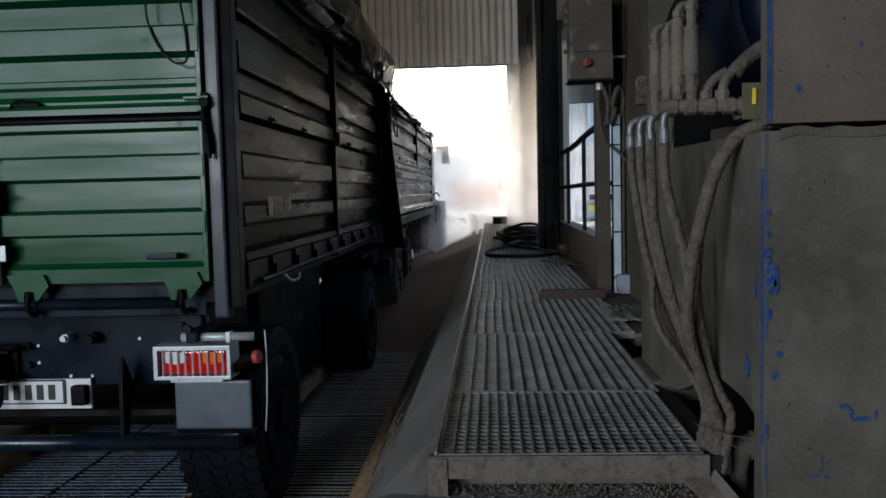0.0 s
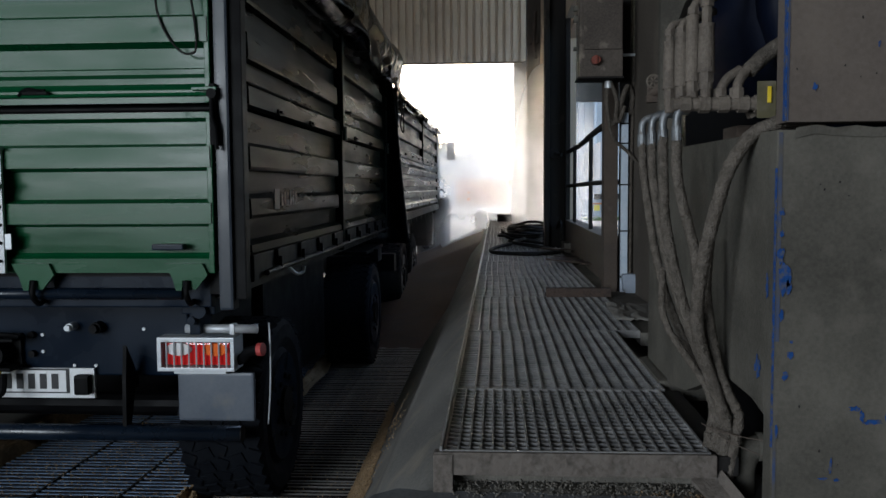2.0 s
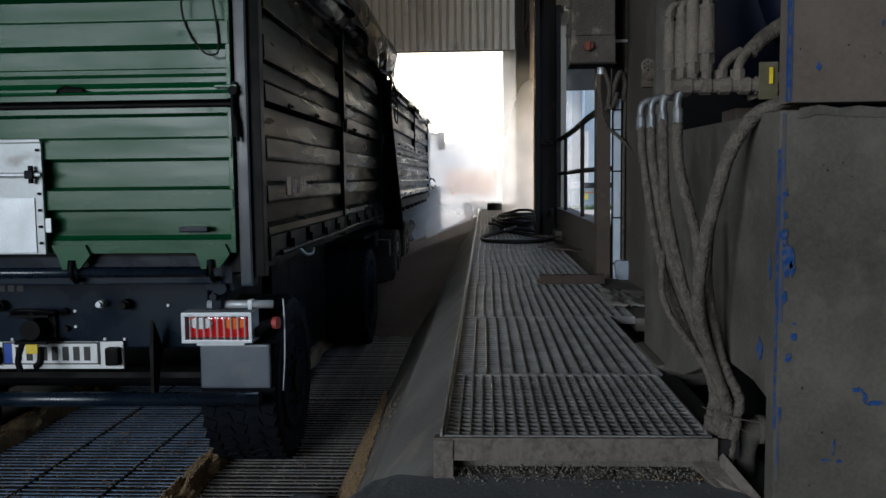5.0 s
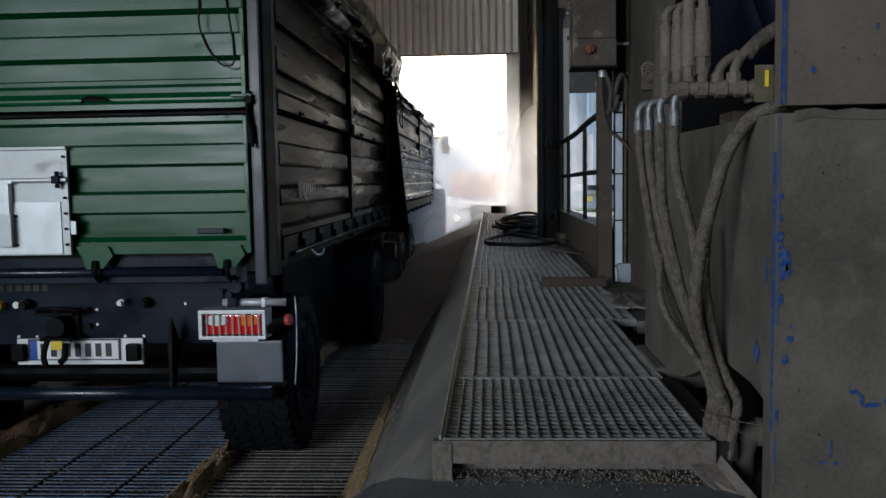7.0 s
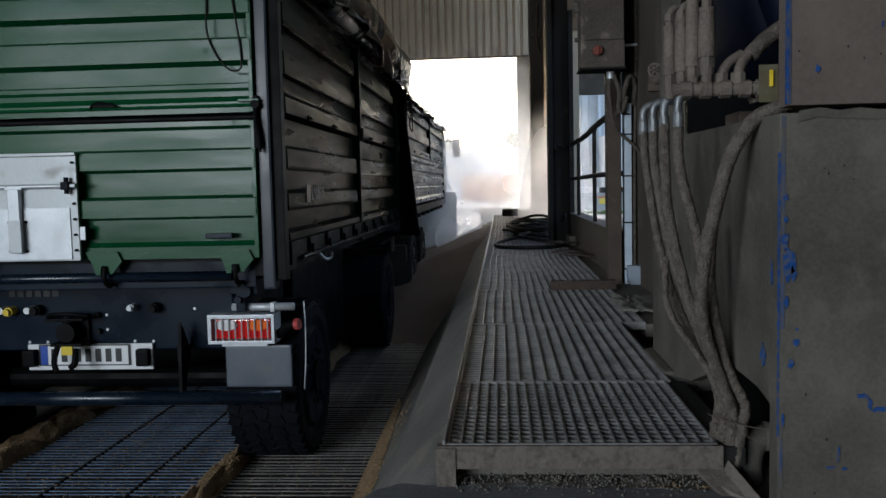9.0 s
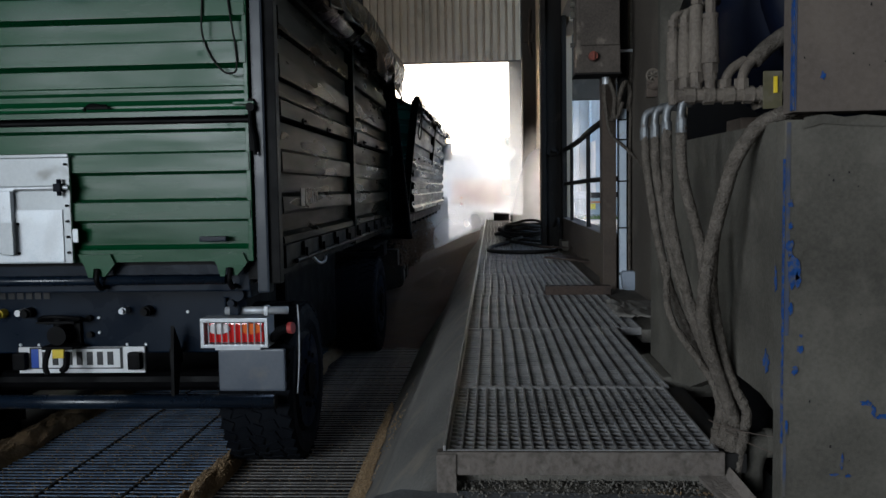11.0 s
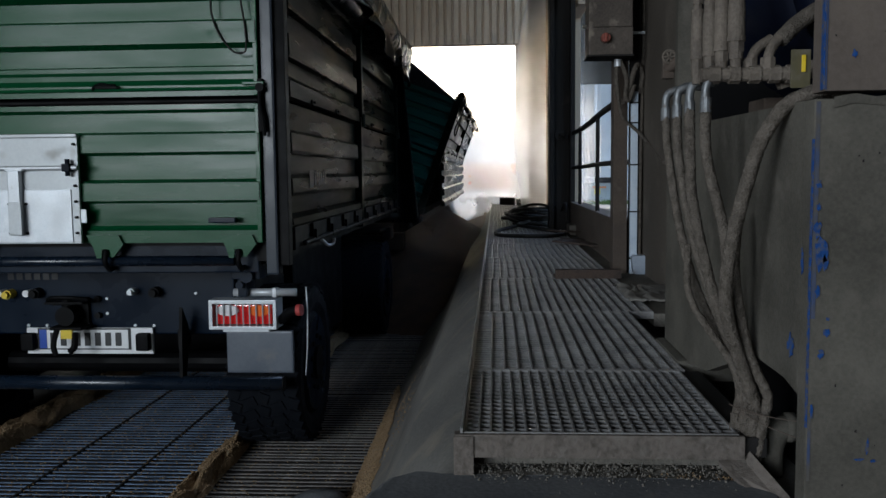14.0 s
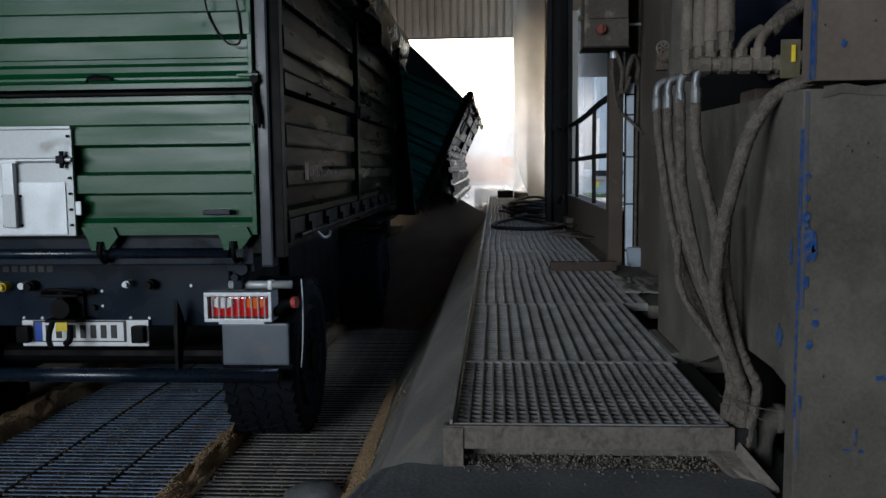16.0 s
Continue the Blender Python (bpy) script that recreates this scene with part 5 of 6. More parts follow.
for i in range(len(pts) - 1):
    bm.faces.new((lo[i], lo[i + 1], hi[i + 1], hi[i]))
    bm.faces.new((hi[i], hi[i + 1], bk[i + 1], bk[i]))
part("dust_ledge", bm, M_MACH, machine, "crusted dust on the ledge")
bm = B()
box(bm, 1.45, 1.53, MY - 0.012, MY - 0.001, -0.115, -0.06, 0.004)
part("foot_bolt", bm, M_RUST, machine)
bm = B()
box(bm, MX + 0.03, 2.3, MY - 0.06, MY - 0.002, -0.13, -0.095, 0.006)
part("foot_rail", bm, M_TUB, machine, "blue-grey steel foot rail")
# recess with the dark blue motor behind the valves
bm = B()
cyl(bm, (0.98, 0.05, 1.02), (0.98, 0.85, 1.02), 0.30, 28)
cyl(bm, (0.98, 0.0, 1.02), (0.98, 0.06, 1.02), 0.26, 28, 0.30)
part("motor", bm, M_NAVY, machine, "dark navy blue electric motor", smooth=True)
# Black shelf added as the dark bottom of the recess.
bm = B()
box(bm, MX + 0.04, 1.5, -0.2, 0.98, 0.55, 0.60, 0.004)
part("void_shelf", bm, M_BLACK, machine)
bm = B()
box(bm, MX + 0.05, MX + 0.22, 0.18, 0.30, 0.60, 0.73, 0.006)
part("valve_block", bm, M_RUST, machine, "rust-brown valve block")
bm = B()
box(bm, 0.66, 0.86, 0.0, 0.03, 0.765, 0.80, 0.004, Euler((0, radians(-20), 0)).to_matrix())
part("valve_bar", bm, M_FIT, machine)
bm = B()
box(bm, 0.70, 0.78, -0.13, -0.10, 0.70, 0.80, 0.004)
part("valve_plate", bm, M_FIT, machine)
bm = B()
box(bm, 0.645, 0.682, -0.132, -0.128, 0.722, 0.795, 0.002)
part("dirty_sign", bm, M_SIGN, machine, "dirty yellowish plate behind the manifold")
# Black board added for the shaded void below the manifold.
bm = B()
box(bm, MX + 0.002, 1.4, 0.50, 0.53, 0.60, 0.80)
part("void_board", bm, M_BLACK, machine)
bm = B()
box(bm, 0.664, 0.671, -0.137, -0.1325, 0.752, 0.784, 0.001)
part("yellow_label", bm, M_YELLOW, machine, "yellow warning strip")

# hydraulic manifold and valves
manifold = thing("hydraulic_manifold", (0.58, 0.0, 0.74), "dust-coated hydraulic manifold with four valve cylinders", "manifold")
bm = B()
cyl(bm, (0.50, -0.03, 0.760), (0.70, -0.03, 0.760), 0.0145, 14)
pipe = part("manifold_pipe", bm, M_FIT, manifold, smooth=False)
for x in (0.525, 0.565, 0.605, 0.645, 0.68):
    bm = B()
    cyl(bm, (x - 0.011, -0.03, 0.760), (x + 0.011, -0.03, 0.760), 0.0185, 8)
    part("hex_nut", bm, M_FIT, pipe)
for x, y, z0, z1, tip_z, r in ((0.505, 0.03, 0.808, 0.896, 0.927, 0.0140), (0.526, 0.01, 0.811, 0.910, 0.930, 0.0145), (0.545, -0.01, 0.819, 0.941, 0.965, 0.0150), (0.569, -0.03, 0.835, 0.921, 0.976, 0.0172)):
    bm = B()
    cyl(bm, (x, y, z0), (x, y, z0 + 0.012), r * 0.96, 18, r)
    cyl(bm, (x, y, z0 + 0.012), (x, y, z1 - 0.03), r, 18, r * 0.97)
    cyl(bm, (x, y, z1 - 0.03), (x, y, z1), r * 0.97, 18, r * 0.86)
    valve = part("valve_cylinder", bm, M_FIT, manifold)
    for za, zb, q, seg in ((0.748, z0 - 0.044, 0.66, 14), (z0 - 0.044, z0 - 0.030, 0.80, 14), (z0 - 0.030, z0 - 0.008, 0.92, 6), (z0 - 0.009, z0 + 0.001, 1.06, 16), (z1 - 0.002, z1 + 0.006, 0.95, 16)):
        bm = B()
        cyl(bm, (x, y, za), (x, y, zb), r * q, seg)
        part("collar", bm, M_FIT, valve)
    bm = B()
    cyl(bm, (x, y, z1 + 0.004), (x, y, tip_z - 0.012), r * 0.62, 8)
    cyl(bm, (x, y, tip_z - 0.014), (x, y, tip_z), r * 0.82, 6)
    part("top_fitting", bm, M_FIT, valve)
    bm = B()
    tube(bm, [(x, y, tip_z - 0.004), (x + 0.008, y + 0.006, tip_z + 0.010), (x + 0.03, y + 0.02, tip_z + 0.018), (x + 0.08, y + 0.05, tip_z + 0.040)], r * 0.62, 10)
    part("top_elbow", bm, M_FIT, valve, smooth=True)
for k, (x, y) in enumerate(((0.510, -0.03), (0.499, 0.065), (0.492, 0.16), (0.484, 0.25))):
    bm = B()
    tube(bm, [(x + 0.055, y + 0.01, 0.755), (x + 0.025, y, 0.756), (x + 0.006, y, 0.748), (x, y, 0.730), (x, y, 0.69)], 0.0092, 12)
    elbow = part("elbow", bm, M_CHROME, manifold, "shiny zinc pipe elbow", smooth=True)
for a, b, c in (((0.600, -0.02, 0.76), (0.602, -0.02, 0.79), (0.618, -0.01, 0.815)), ((0.633, -0.03, 0.76), (0.635, -0.03, 0.80), (0.655, -0.02, 0.83))):
    bm = B()
    tube(bm, [a, b, c, (c[0] + 0.03, c[1] + 0.01, c[2] + 0.02)], 0.0105, 12)
    cyl(bm, (a[0], a[1], 0.77), (a[0], a[1], 0.793), 0.0155, 8)
    part("upper_elbow", bm, M_FIT, manifold, smooth=False)
HOSE_A = ((0.484, 0.25, 0.70), (0.488, 0.228, 0.598), (0.509, 0.184, 0.423), (0.542, 0.141, 0.287), (0.603, 0.097, 0.149), (0.62, 0.075, 0.082), (0.608, 0.06, 0.02), (0.59, 0.05, -0.07))
HOSE_B = ((0.492, 0.16, 0.70), (0.494, 0.146, 0.597), (0.52, 0.118, 0.428), (0.562, 0.09, 0.275), (0.618, 0.062, 0.122), (0.629, 0.05, 0.063), (0.613, 0.05, -0.01), (0.60, 0.045, -0.08))
HOSE_C = ((0.499, 0.065, 0.70), (0.501, 0.061, 0.583), (0.51, 0.058, 0.483), (0.551, 0.051, 0.306), (0.616, 0.043, 0.131), (0.638, 0.04, 0.071), (0.626, 0.04, 0.0), (0.615, 0.035, -0.08))
HOSE_D = ((0.51, -0.03, 0.70), (0.516, -0.022, 0.594), (0.557, -0.007, 0.443), (0.568, 0.001, 0.362), (0.597, 0.016, 0.186), (0.628, 0.024, 0.108), (0.643, 0.03, 0.049), (0.625, 0.03, -0.08))
HOSE_E = ((0.72, -0.19, 0.725), (0.661, -0.175, 0.706), (0.628, -0.155, 0.686), (0.598, -0.13, 0.633), (0.578, -0.109, 0.558), (0.555, -0.069, 0.406), (0.561, -0.029, 0.269), (0.621, 0.011, 0.105), (0.637, 0.02, 0.045), (0.62, 0.02, -0.06))
HOSE_F = ((0.596, 0.03, 0.472), (0.584, 0.003, 0.349), (0.611, 0.006, 0.2), (0.636, 0.007, 0.135), (0.66, 0.009, 0.084), (0.654, 0.01, 0.033), (0.635, 0.01, -0.08))
HOSE_G = ((0.514, 0.13, 0.40), (0.509, 0.106, 0.312), (0.522, 0.092, 0.262), (0.544, 0.079, 0.225), (0.603, 0.06, 0.131), (0.625, 0.06, 0.05), (0.61, 0.05, -0.08))
HOSES = (HOSE_A, HOSE_B, HOSE_C, HOSE_D, HOSE_E, HOSE_F, HOSE_G)
for i, pts in enumerate(HOSES):
    bm = B()
    r = (0.0108, 0.0112, 0.0128, 0.0125, 0.0155, 0.0125, 0.009)[i]
    tube(bm, pts, r * 0.92, 12, 26, 0.17)
    hose = solo("hydraulic_hose", bm, M_HOSE, "thick rough dust-caked hydraulic hose" if i != 4 else "fat dust-caked hose arching from the machine", "hose", group="hoses on the manifold", smooth=True)
    if i < 4:
        bm = B()
        cyl(bm, (pts[0][0], pts[0][1], 0.685), (pts[0][0], pts[0][1], 0.715), 0.0118, 12)
        part("ferrule", bm, M_CHROME, hose, "shiny zinc ferrule")
    bm = B()
    p = Vector(pts[-2])
    cyl(bm, p - Vector((0, 0, 0.012)), p + Vector((0, 0, 0.012)), r * 1.04, 12)
    part("clamp", bm, M_HOSE, hose)
bm = B()
tube(bm, [(0.66, -0.02, 0.83), (0.70, 0.0, 0.865), (0.76, 0.02, 0.90), (0.84, 0.05, 0.905), (0.95, 0.1, 0.86)], 0.017, 12, 8, 0.1)
solo("upper_hose", bm, M_HOSE, "dusty hose running into the machine", "hose", smooth=True)
bm = B()
tube(bm, [(0.57, -0.02, 1.07), (0.64, 0.0, 1.08), (0.78, 0.03, 1.05), (0.95, 0.1, 1.08)], 0.016, 12, 8, 0.1)
solo("upper_hose", bm, M_HOSE, "dusty hose over the motor", "hose", smooth=True)
# pipe elbow under the machine and wires
bm = B()
tube(bm, [(0.80, 0.06, 0.0), (0.73, 0.06, 0.0), (0.70, 0.06, -0.01), (0.685, 0.06, -0.05), (0.685, 0.06, -0.11)], 0.028, 14)
cyl(bm, (0.715, 0.06, 0.0), (0.735, 0.06, 0.0), 0.033, 14)
solo("drain_elbow", bm, M_MACH, "dusty grey pipe elbow under the machine", "pipe", smooth=True)
for a, b in (((0.60, 0.02, 0.05), (0.70, -0.10, 0.02)), ((0.60, 0.02, 0.055), (0.72, -0.14, 0.065)), ((0.585, 0.03, 0.06), (0.66, -0.02, 0.045))):
    bm = B()
    a, b = Vector(a), Vector(b)
    tube(bm, [a, a.lerp(b, 0.4) + Vector((0, 0, -0.006)), b], 0.0010, 6)
    solo("tie_wire", bm, M_RUST, "thin loose tie wire round the hoses", "wire", smooth=True)
# Solid black box in place of the shade under the machine.
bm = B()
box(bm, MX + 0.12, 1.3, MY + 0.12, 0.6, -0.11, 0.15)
part("shadow_box", bm, M_BLACK, machine, "black box standing for the shade under the machine")
# brown post, tap and pipes behind the valves
bm = B()
box(bm, 0.735, 0.79, 1.10, 1.16, -0.1, 5.0, 0.006)
solo("back_post", bm, M_RUST, "rust-brown slim steel post behind the valves", "post")
bm = B()
tube(bm, [(0.70, 1.34, 0.93), (0.76, 1.27, 0.98), (0.86, 1.15, 1.13), (1.0, 1.1, 1.2)], 0.022, 10)
solo("rusty_pipe", bm, M_RUST, "rust-brown bent pipe by the wall", "pipe", smooth=True)
tap = thing("pipe_valve", (0.70, 1.33, 1.0), "dusty brown pipe valve with wire wheel", "valve")
bm = B()
tube(bm, [(0.70 + 0.022 * math.cos(a), 1.31, 0.97 + 0.022 * math.sin(a)) for a in [i * math.pi / 5 for i in range(11)]], 0.005, 6)
for i in range(3):
    a = i * math.pi / 3
    cyl(bm, (0.70 - 0.022 * math.cos(a), 1.31, 0.97 - 0.022 * math.sin(a)), (0.70 + 0.022 * math.cos(a), 1.31, 0.97 + 0.022 * math.sin(a)), 0.004, 6)
part("hand_wheel", bm, M_FIT, tap)
bm = B()
cyl(bm, (0.70, 1.34, 0.90), (0.70, 1.34, 0.96), 0.018, 10)
box(bm, 0.68, 0.72, 1.32, 1.36, 0.895, 0.925, 0.006)
part("valve_body", bm, M_RUST, tap)

# ---------------------------------------------------------------- wall fittings by the post
swbox = thing("switch_box", (0.69, 2.95, 1.2), "dusty grey steel switch box with red rotary switch", "switch box")
bm = B()
box(bm, 0.575, 0.806, 2.80, 2.995, 1.178, 1.62, 0.008)
part("housing", bm, M_BOXPAINT, swbox)
bm = B()
box(bm, 0.597, 0.80, 2.785, 2.799, 1.32, 1.61, 0.004)
part("lid", bm, M_BOXPAINT, swbox)
bm = B()
box(bm, 0.568, 0.812, 2.79, 3.0, 1.168, 1.178, 0.002)
part("drip_edge", bm, M_COLUMN, swbox)
bm = B()
cyl(bm, (0.660, 2.79, 1.262), (0.660, 2.80, 1.262), 0.030, 20)
knob_base = part("switch_plate", bm, M_RUST, swbox, "dusty brown switch plate")
bm = B()
cyl(bm, (0.660, 2.765, 1.262), (0.660, 2.79, 1.262), 0.024, 18)
box(bm, 0.653, 0.667, 2.752, 2.768, 1.240, 1.284, 0.003)
part("rotary_knob", bm, M_KNOB, knob_base, "red rotary knob")
for z, r in ((1.50, 0.02), (1.34, 0.012), (1.555, 0.015)):
    bm = B()
    cyl(bm, (0.552, 2.9, z), (0.59, 2.9, z), r, 10)
    part("side_gland", bm, M_MACH, swbox)
bm = B()
cyl(bm, (0.745, 2.93, 1.13), (0.745, 2.93, 1.17), 0.02, 12)
part("cable_gland", bm, M_GALV, swbox)
for pts, r in ((((0.745, 2.93, 1.16), (0.735, 2.92, 1.05), (0.765, 2.93, 0.94), (0.80, 2.93, 0.99), (0.83, 2.92, 1.10), (0.86, 2.95, 1.14), (0.885, 2.98, 1.08), (0.875, 3.0, 0.99)), 0.014),
               (((0.76, 2.93, 1.16), (0.79, 2.91, 1.06), (0.785, 2.91, 0.97), (0.805, 2.92, 0.95), (0.835, 2.93, 1.03)), 0.012),
               (((0.735, 2.92, 1.12), (0.745, 2.91, 0.98), (0.775, 2.94, 0.86), (0.86, 2.96, 0.78), (0.90, 2.80, 0.70), (0.90, 2.4, 0.60)), 0.009)):
    bm = B()
    tube(bm, pts, r, 10, 8)
    solo("box_cable", bm, M_HOSE, "dusty looped cable under the switch box", "cable", group="cables of the switch box", smooth=True)
conduit = thing("cable_conduit", (0.845, 3.0, 0.0), "pale blue-grey plastic cable conduit on the wall", "conduit")
bm = B()
box(bm, 0.828, 0.866, 2.985, 3.02, -0.06, 1.0, 0.004)
part("duct", bm, M_CONDUIT, conduit)
for z in (0.08, 0.34, 0.60, 0.83, 0.94):
    bm = B()
    box(bm, 0.822, 0.874, 2.978, 3.024, z - 0.004, z + 0.004, 0.001)
    part("strap", bm, M_CABLE, conduit)
bm = B()
tube(bm, [(0.883, 3.0, -0.06), (0.884, 3.0, 0.6), (0.89, 3.0, 1.0), (0.895, 3.0, 1.4), (0.89, 3.0, 2.4)], 0.009, 8)
solo("wall_cable", bm, M_HOSE, "dusty grey cable clipped up the wall", "cable", smooth=True)
bm = B()
box(bm, 0.825, 0.88, 3.02, 3.06, -0.1, 2.6, 0.004)
solo("wall_batten", bm, M_COLUMN, "dark steel batten behind the conduit", "batten")
bm = B()
box(bm, 0.815, 0.96, 2.985, 2.998, 1.31, 1.325, 0.002)
solo("wall_strap", bm, M_GALV, "dusty flat steel strap on the wall", "strap")
bm = B()
box(bm, 0.895, 0.90, 1.9, 2.2, 0.45, 0.49, 0.004)
solo("wall_clip", bm, M_RUST, "small rusty clip on the wall", "clip")

# railing in the side opening
railing = thing("side_railing", (0.83, 4.9, 0.28), "dark dusty steel railing in the side opening", "railing")
for z0, z1, r in ((0.99, 0.93, 0.022), (0.615, 0.60, 0.018)):
    bm = B()
    tube(bm, [(0.83, 3.16, z0), (0.83, 4.2, z0 + (z1 - z0) * 0.3 + 0.006), (0.83, 5.4, z1 + 0.008), (0.83, 6.5, z1)], r, 8, 12, 0.18)
    part("rail", bm, M_COLUMN, railing, smooth=True)
for y in (4.55, 5.85):
    bm = B()
    tube(bm, [(0.83, y, 0.27), (0.83, y + 0.01, 0.6), (0.83, y, 0.96)], 0.016, 8, 10, 0.18)
    part("upright", bm, M_COLUMN, railing, smooth=True)

# things lying on the walkway
coil = thing("cable_coil", (0.45, 7.2, 0.0), "messy coil of thick black cable on the walkway", "cable")
rnd = random.Random(15)
for k in range(9):
    bm = B()
    cx, cy = rnd.uniform(0.43, 0.56), rnd.uniform(7.4, 8.3)
    ax, ay = rnd.uniform(0.18, 0.30), rnd.uniform(0.5, 0.95)
    z = 0.02 + 0.016 * k
    ph = rnd.random() * 6
    pts = [(cx + ax * (1 + 0.12 * math.sin(3 * a + ph)) * math.cos(a), cy + ay * math.sin(a) * (1 + 0.1 * math.cos(2 * a + ph)), z + 0.02 * math.sin(2 * a + ph)) for a in [i * 2 * math.pi / 12 for i in range(12)]]
    tube(bm, pts, 0.016, 8, 5)
    part("loop", bm, M_CABLE, coil, smooth=True)
bm = B()
tube(bm, [(0.62, 7.6, 0.05), (0.34, 6.9, 0.03), (0.12, 6.3, 0.018), (0.09, 5.75, 0.018), (0.25, 5.55, 0.018), (0.50, 5.52, 0.018), (0.68, 5.75, 0.018), (0.62, 6.1, 0.02), (0.40, 6.3, 0.045), (0.30, 6.6, 0.05), (0.42, 7.0, 0.06)], 0.017, 8, 8)
part("loop", bm, M_CABLE, coil, smooth=True)
bm = B()
tube(bm, [(0.60, 7.9, 0.10), (0.70, 7.1, 0.12), (0.72, 6.7, 0.16), (0.745, 6.4, 0.26), (0.745, 6.3, 0.10), (0.76, 6.2, 0.02)], 0.014, 8, 8)
part("loop", bm, M_CABLE, coil, smooth=True)
for x0, x1, y0, y1, z1 in ((0.15, 0.42, 13.0, 13.5, 0.12), (0.43, 0.72, 12.6, 13.3, 0.10)):
    bm = B()
    box(bm, x0, x1, y0, y1, 0.0, z1, 0.01)
    solo("steel_crate", bm, M_COLUMN, "dark low steel crate at the walkway end", "crate", group="crates at the walkway end")
bm = B()
box(bm, 0.74, 0.83, 5.9, 6.2, -0.006, 0.085, 0.012)
solo("wooden_block", bm, M_CONC, "dusty grey block by the column", "block")
bm = B()
box(bm, 0.395, 0.74, 2.70, 2.76, 0.001, 0.048, 0.003)
box(bm, 0.395, 0.74, 2.76, 2.86, 0.001, 0.008, 0.002)
solo("steel_angle", bm, M_DKRUST, "rust-brown steel angle across the walkway", "steel angle")
for k, (x, y, a, w) in enumerate(((0.80, 5.2, 20, 0.16), (0.74, 4.75, -25, 0.2), (0.84, 4.3, 10, 0.13), (0.70, 5.5, 40, 0.14))):
    bm = B()
    box(bm, x - w, x + w * 0.5, y - 0.10, y + 0.12, 0.004 + 0.016 * k, 0.016 + 0.016 * k, 0.002, Euler((0, radians(4), radians(a))).to_matrix())
    solo("scrap_plate", bm, M_DKRUST, "rusty scrap steel plate lying on the walkway", "scrap", group="scrap on the walkway")


def rag(cx, cy, w, d, seed, material, name, label):
    bm = B()

    def P(u, v):
        x = cx + (u - 0.5) * w + 0.05 * noise.noise(Vector((u * 3, v * 3, seed)))
        y = cy + (v - 0.5) * d + 0.07 * noise.noise(Vector((u * 3, v * 3, seed + 9)))
        return (x, y, 0.012 + 0.03 * abs(noise.noise(Vector((u * 6, v * 6, seed + 3)))))
    grid(bm, P, 24, 24)
    ob = solo(name, bm, material, label, "rag", smooth=True)
    ob.modifiers.new("thickness", "SOLIDIFY").thickness = 0.004


rag(0.78, 2.10, 0.26, 0.5, 5, M_CLOTH, "dusty_rag", "crumpled pale dusty rag on the walkway")
bm = B()
v = [(0.84, 2.92), (1.0, 2.90), (1.0, 3.08), (0.84, 3.10)]
A = [bm.verts.new((x, y, -0.004)) for x, y in v]
C = [bm.verts.new((x + 0.012 * (1 if x > 0.9 else -1), y, 0.10)) for x, y in v]
bm.faces.new(A[::-1]), bm.faces.new(C)
for i in range(4):
    bm.faces.new((A[i], A[(i + 1) % 4], C[(i + 1) % 4], C[i]))
bmesh.ops.bevel(bm, geom=bm.edges[:], offset=0.008, segments=2, affect="EDGES")
solo("plastic_tub", bm, M_TUB, "small pale blue-grey plastic tub by the wall", "tub")
bm = B()
tube(bm, [(0.80, 13.15, 3.6), (0.78, 13.1, 3.2), (0.80, 13.12, 2.9), (0.83, 13.15, 2.8)], 0.03, 8)
box(bm, 0.70, 0.86, 13.1, 13.19, 3.05, 3.2, 0.02)
solo("pier_bracket", bm, M_RUST, "rusty bracket and cord on the pier", "bracket")

# ---------------------------------------------------------------- outside
skip = thing("orange_skip", (-0.9, 76, -1.10), "orange steel roll-off skip in the yard", "skip")
bm = B()
box(bm, -3.4, 2.2, 75, 77.4, -0.95, 1.30, 0.05)
part("bin_body", bm, M_SKIP, skip)
for k in range(9):
    bm = B()
    x = -3.3 + k * 0.66
    box(bm, x, x + 0.12, 74.9, 75.0, -0.9, 1.2, 0.01)
    part("rib", bm, M_SKIP, skip)
hall = thing("far_hall", (-2, 100, -1.1), "pale long warehouse beyond the yard", "building")
bm = B()
box(bm, -40, 30, 100, 112, -1.1, 4.2)
part("wall", bm, M_BLDG, hall)
bm = B()
box(bm, -41, 31, 99.4, 112.5, 4.2, 4.7)
part("roof", bm, M_BIN, hall)
shed = thing("white_shed", (-3.8, 52, -1.1), "white low shed beside the yard road", "shed")
bm = B()
box(bm, -7.6, -3.0, 50, 56, -1.1, 1.3)
part("wall", bm, M_BLDG, shed)
bm = B()
box(bm, -7.8, -2.8, 49.7, 56.3, 1.3, 1.5)
part("roof", bm, M_SHEET, shed)
bm = B()
rnd = random.Random(2)
for i in range(5200):
    x, y = rnd.uniform(-60, 50), rnd.uniform(118, 128)
    z = rnd.uniform(0, 1) ** 0.7 * (6.5 + 3.0 * noise.noise(Vector((x * 0.12, 0, 0))) + 1.5 * noise.noise(Vector((x * 0.5, 3, 0))))
    s = rnd.uniform(0.5, 1.1)
    m = Matrix.Translation((x, y, z)) @ Euler((rnd.random() * 3, rnd.random() * 3, rnd.random() * 3)).to_matrix().to_4x4() @ Matrix.Diagonal((s, s * 0.8, s * 0.3, 1))
    cube(bm, m)
solo("far_trees", bm, M_LEAF, "hazy row of far trees behind the warehouse", "trees", kind="stuff")
silo = thing("clad_building", (9, 52, -1.1), "white clad building across the yard", "building")
bm = B()
x, pts = 3.4, []
while x < 18:
    pts += [(x, 0.0), (x + 0.55, 0.0), (x + 0.6, 0.25), (x + 0.95, 0.25)]
    x += 1.0
lo = [bm.verts.new((a, 50 - o, -1.1)) for a, o in pts]
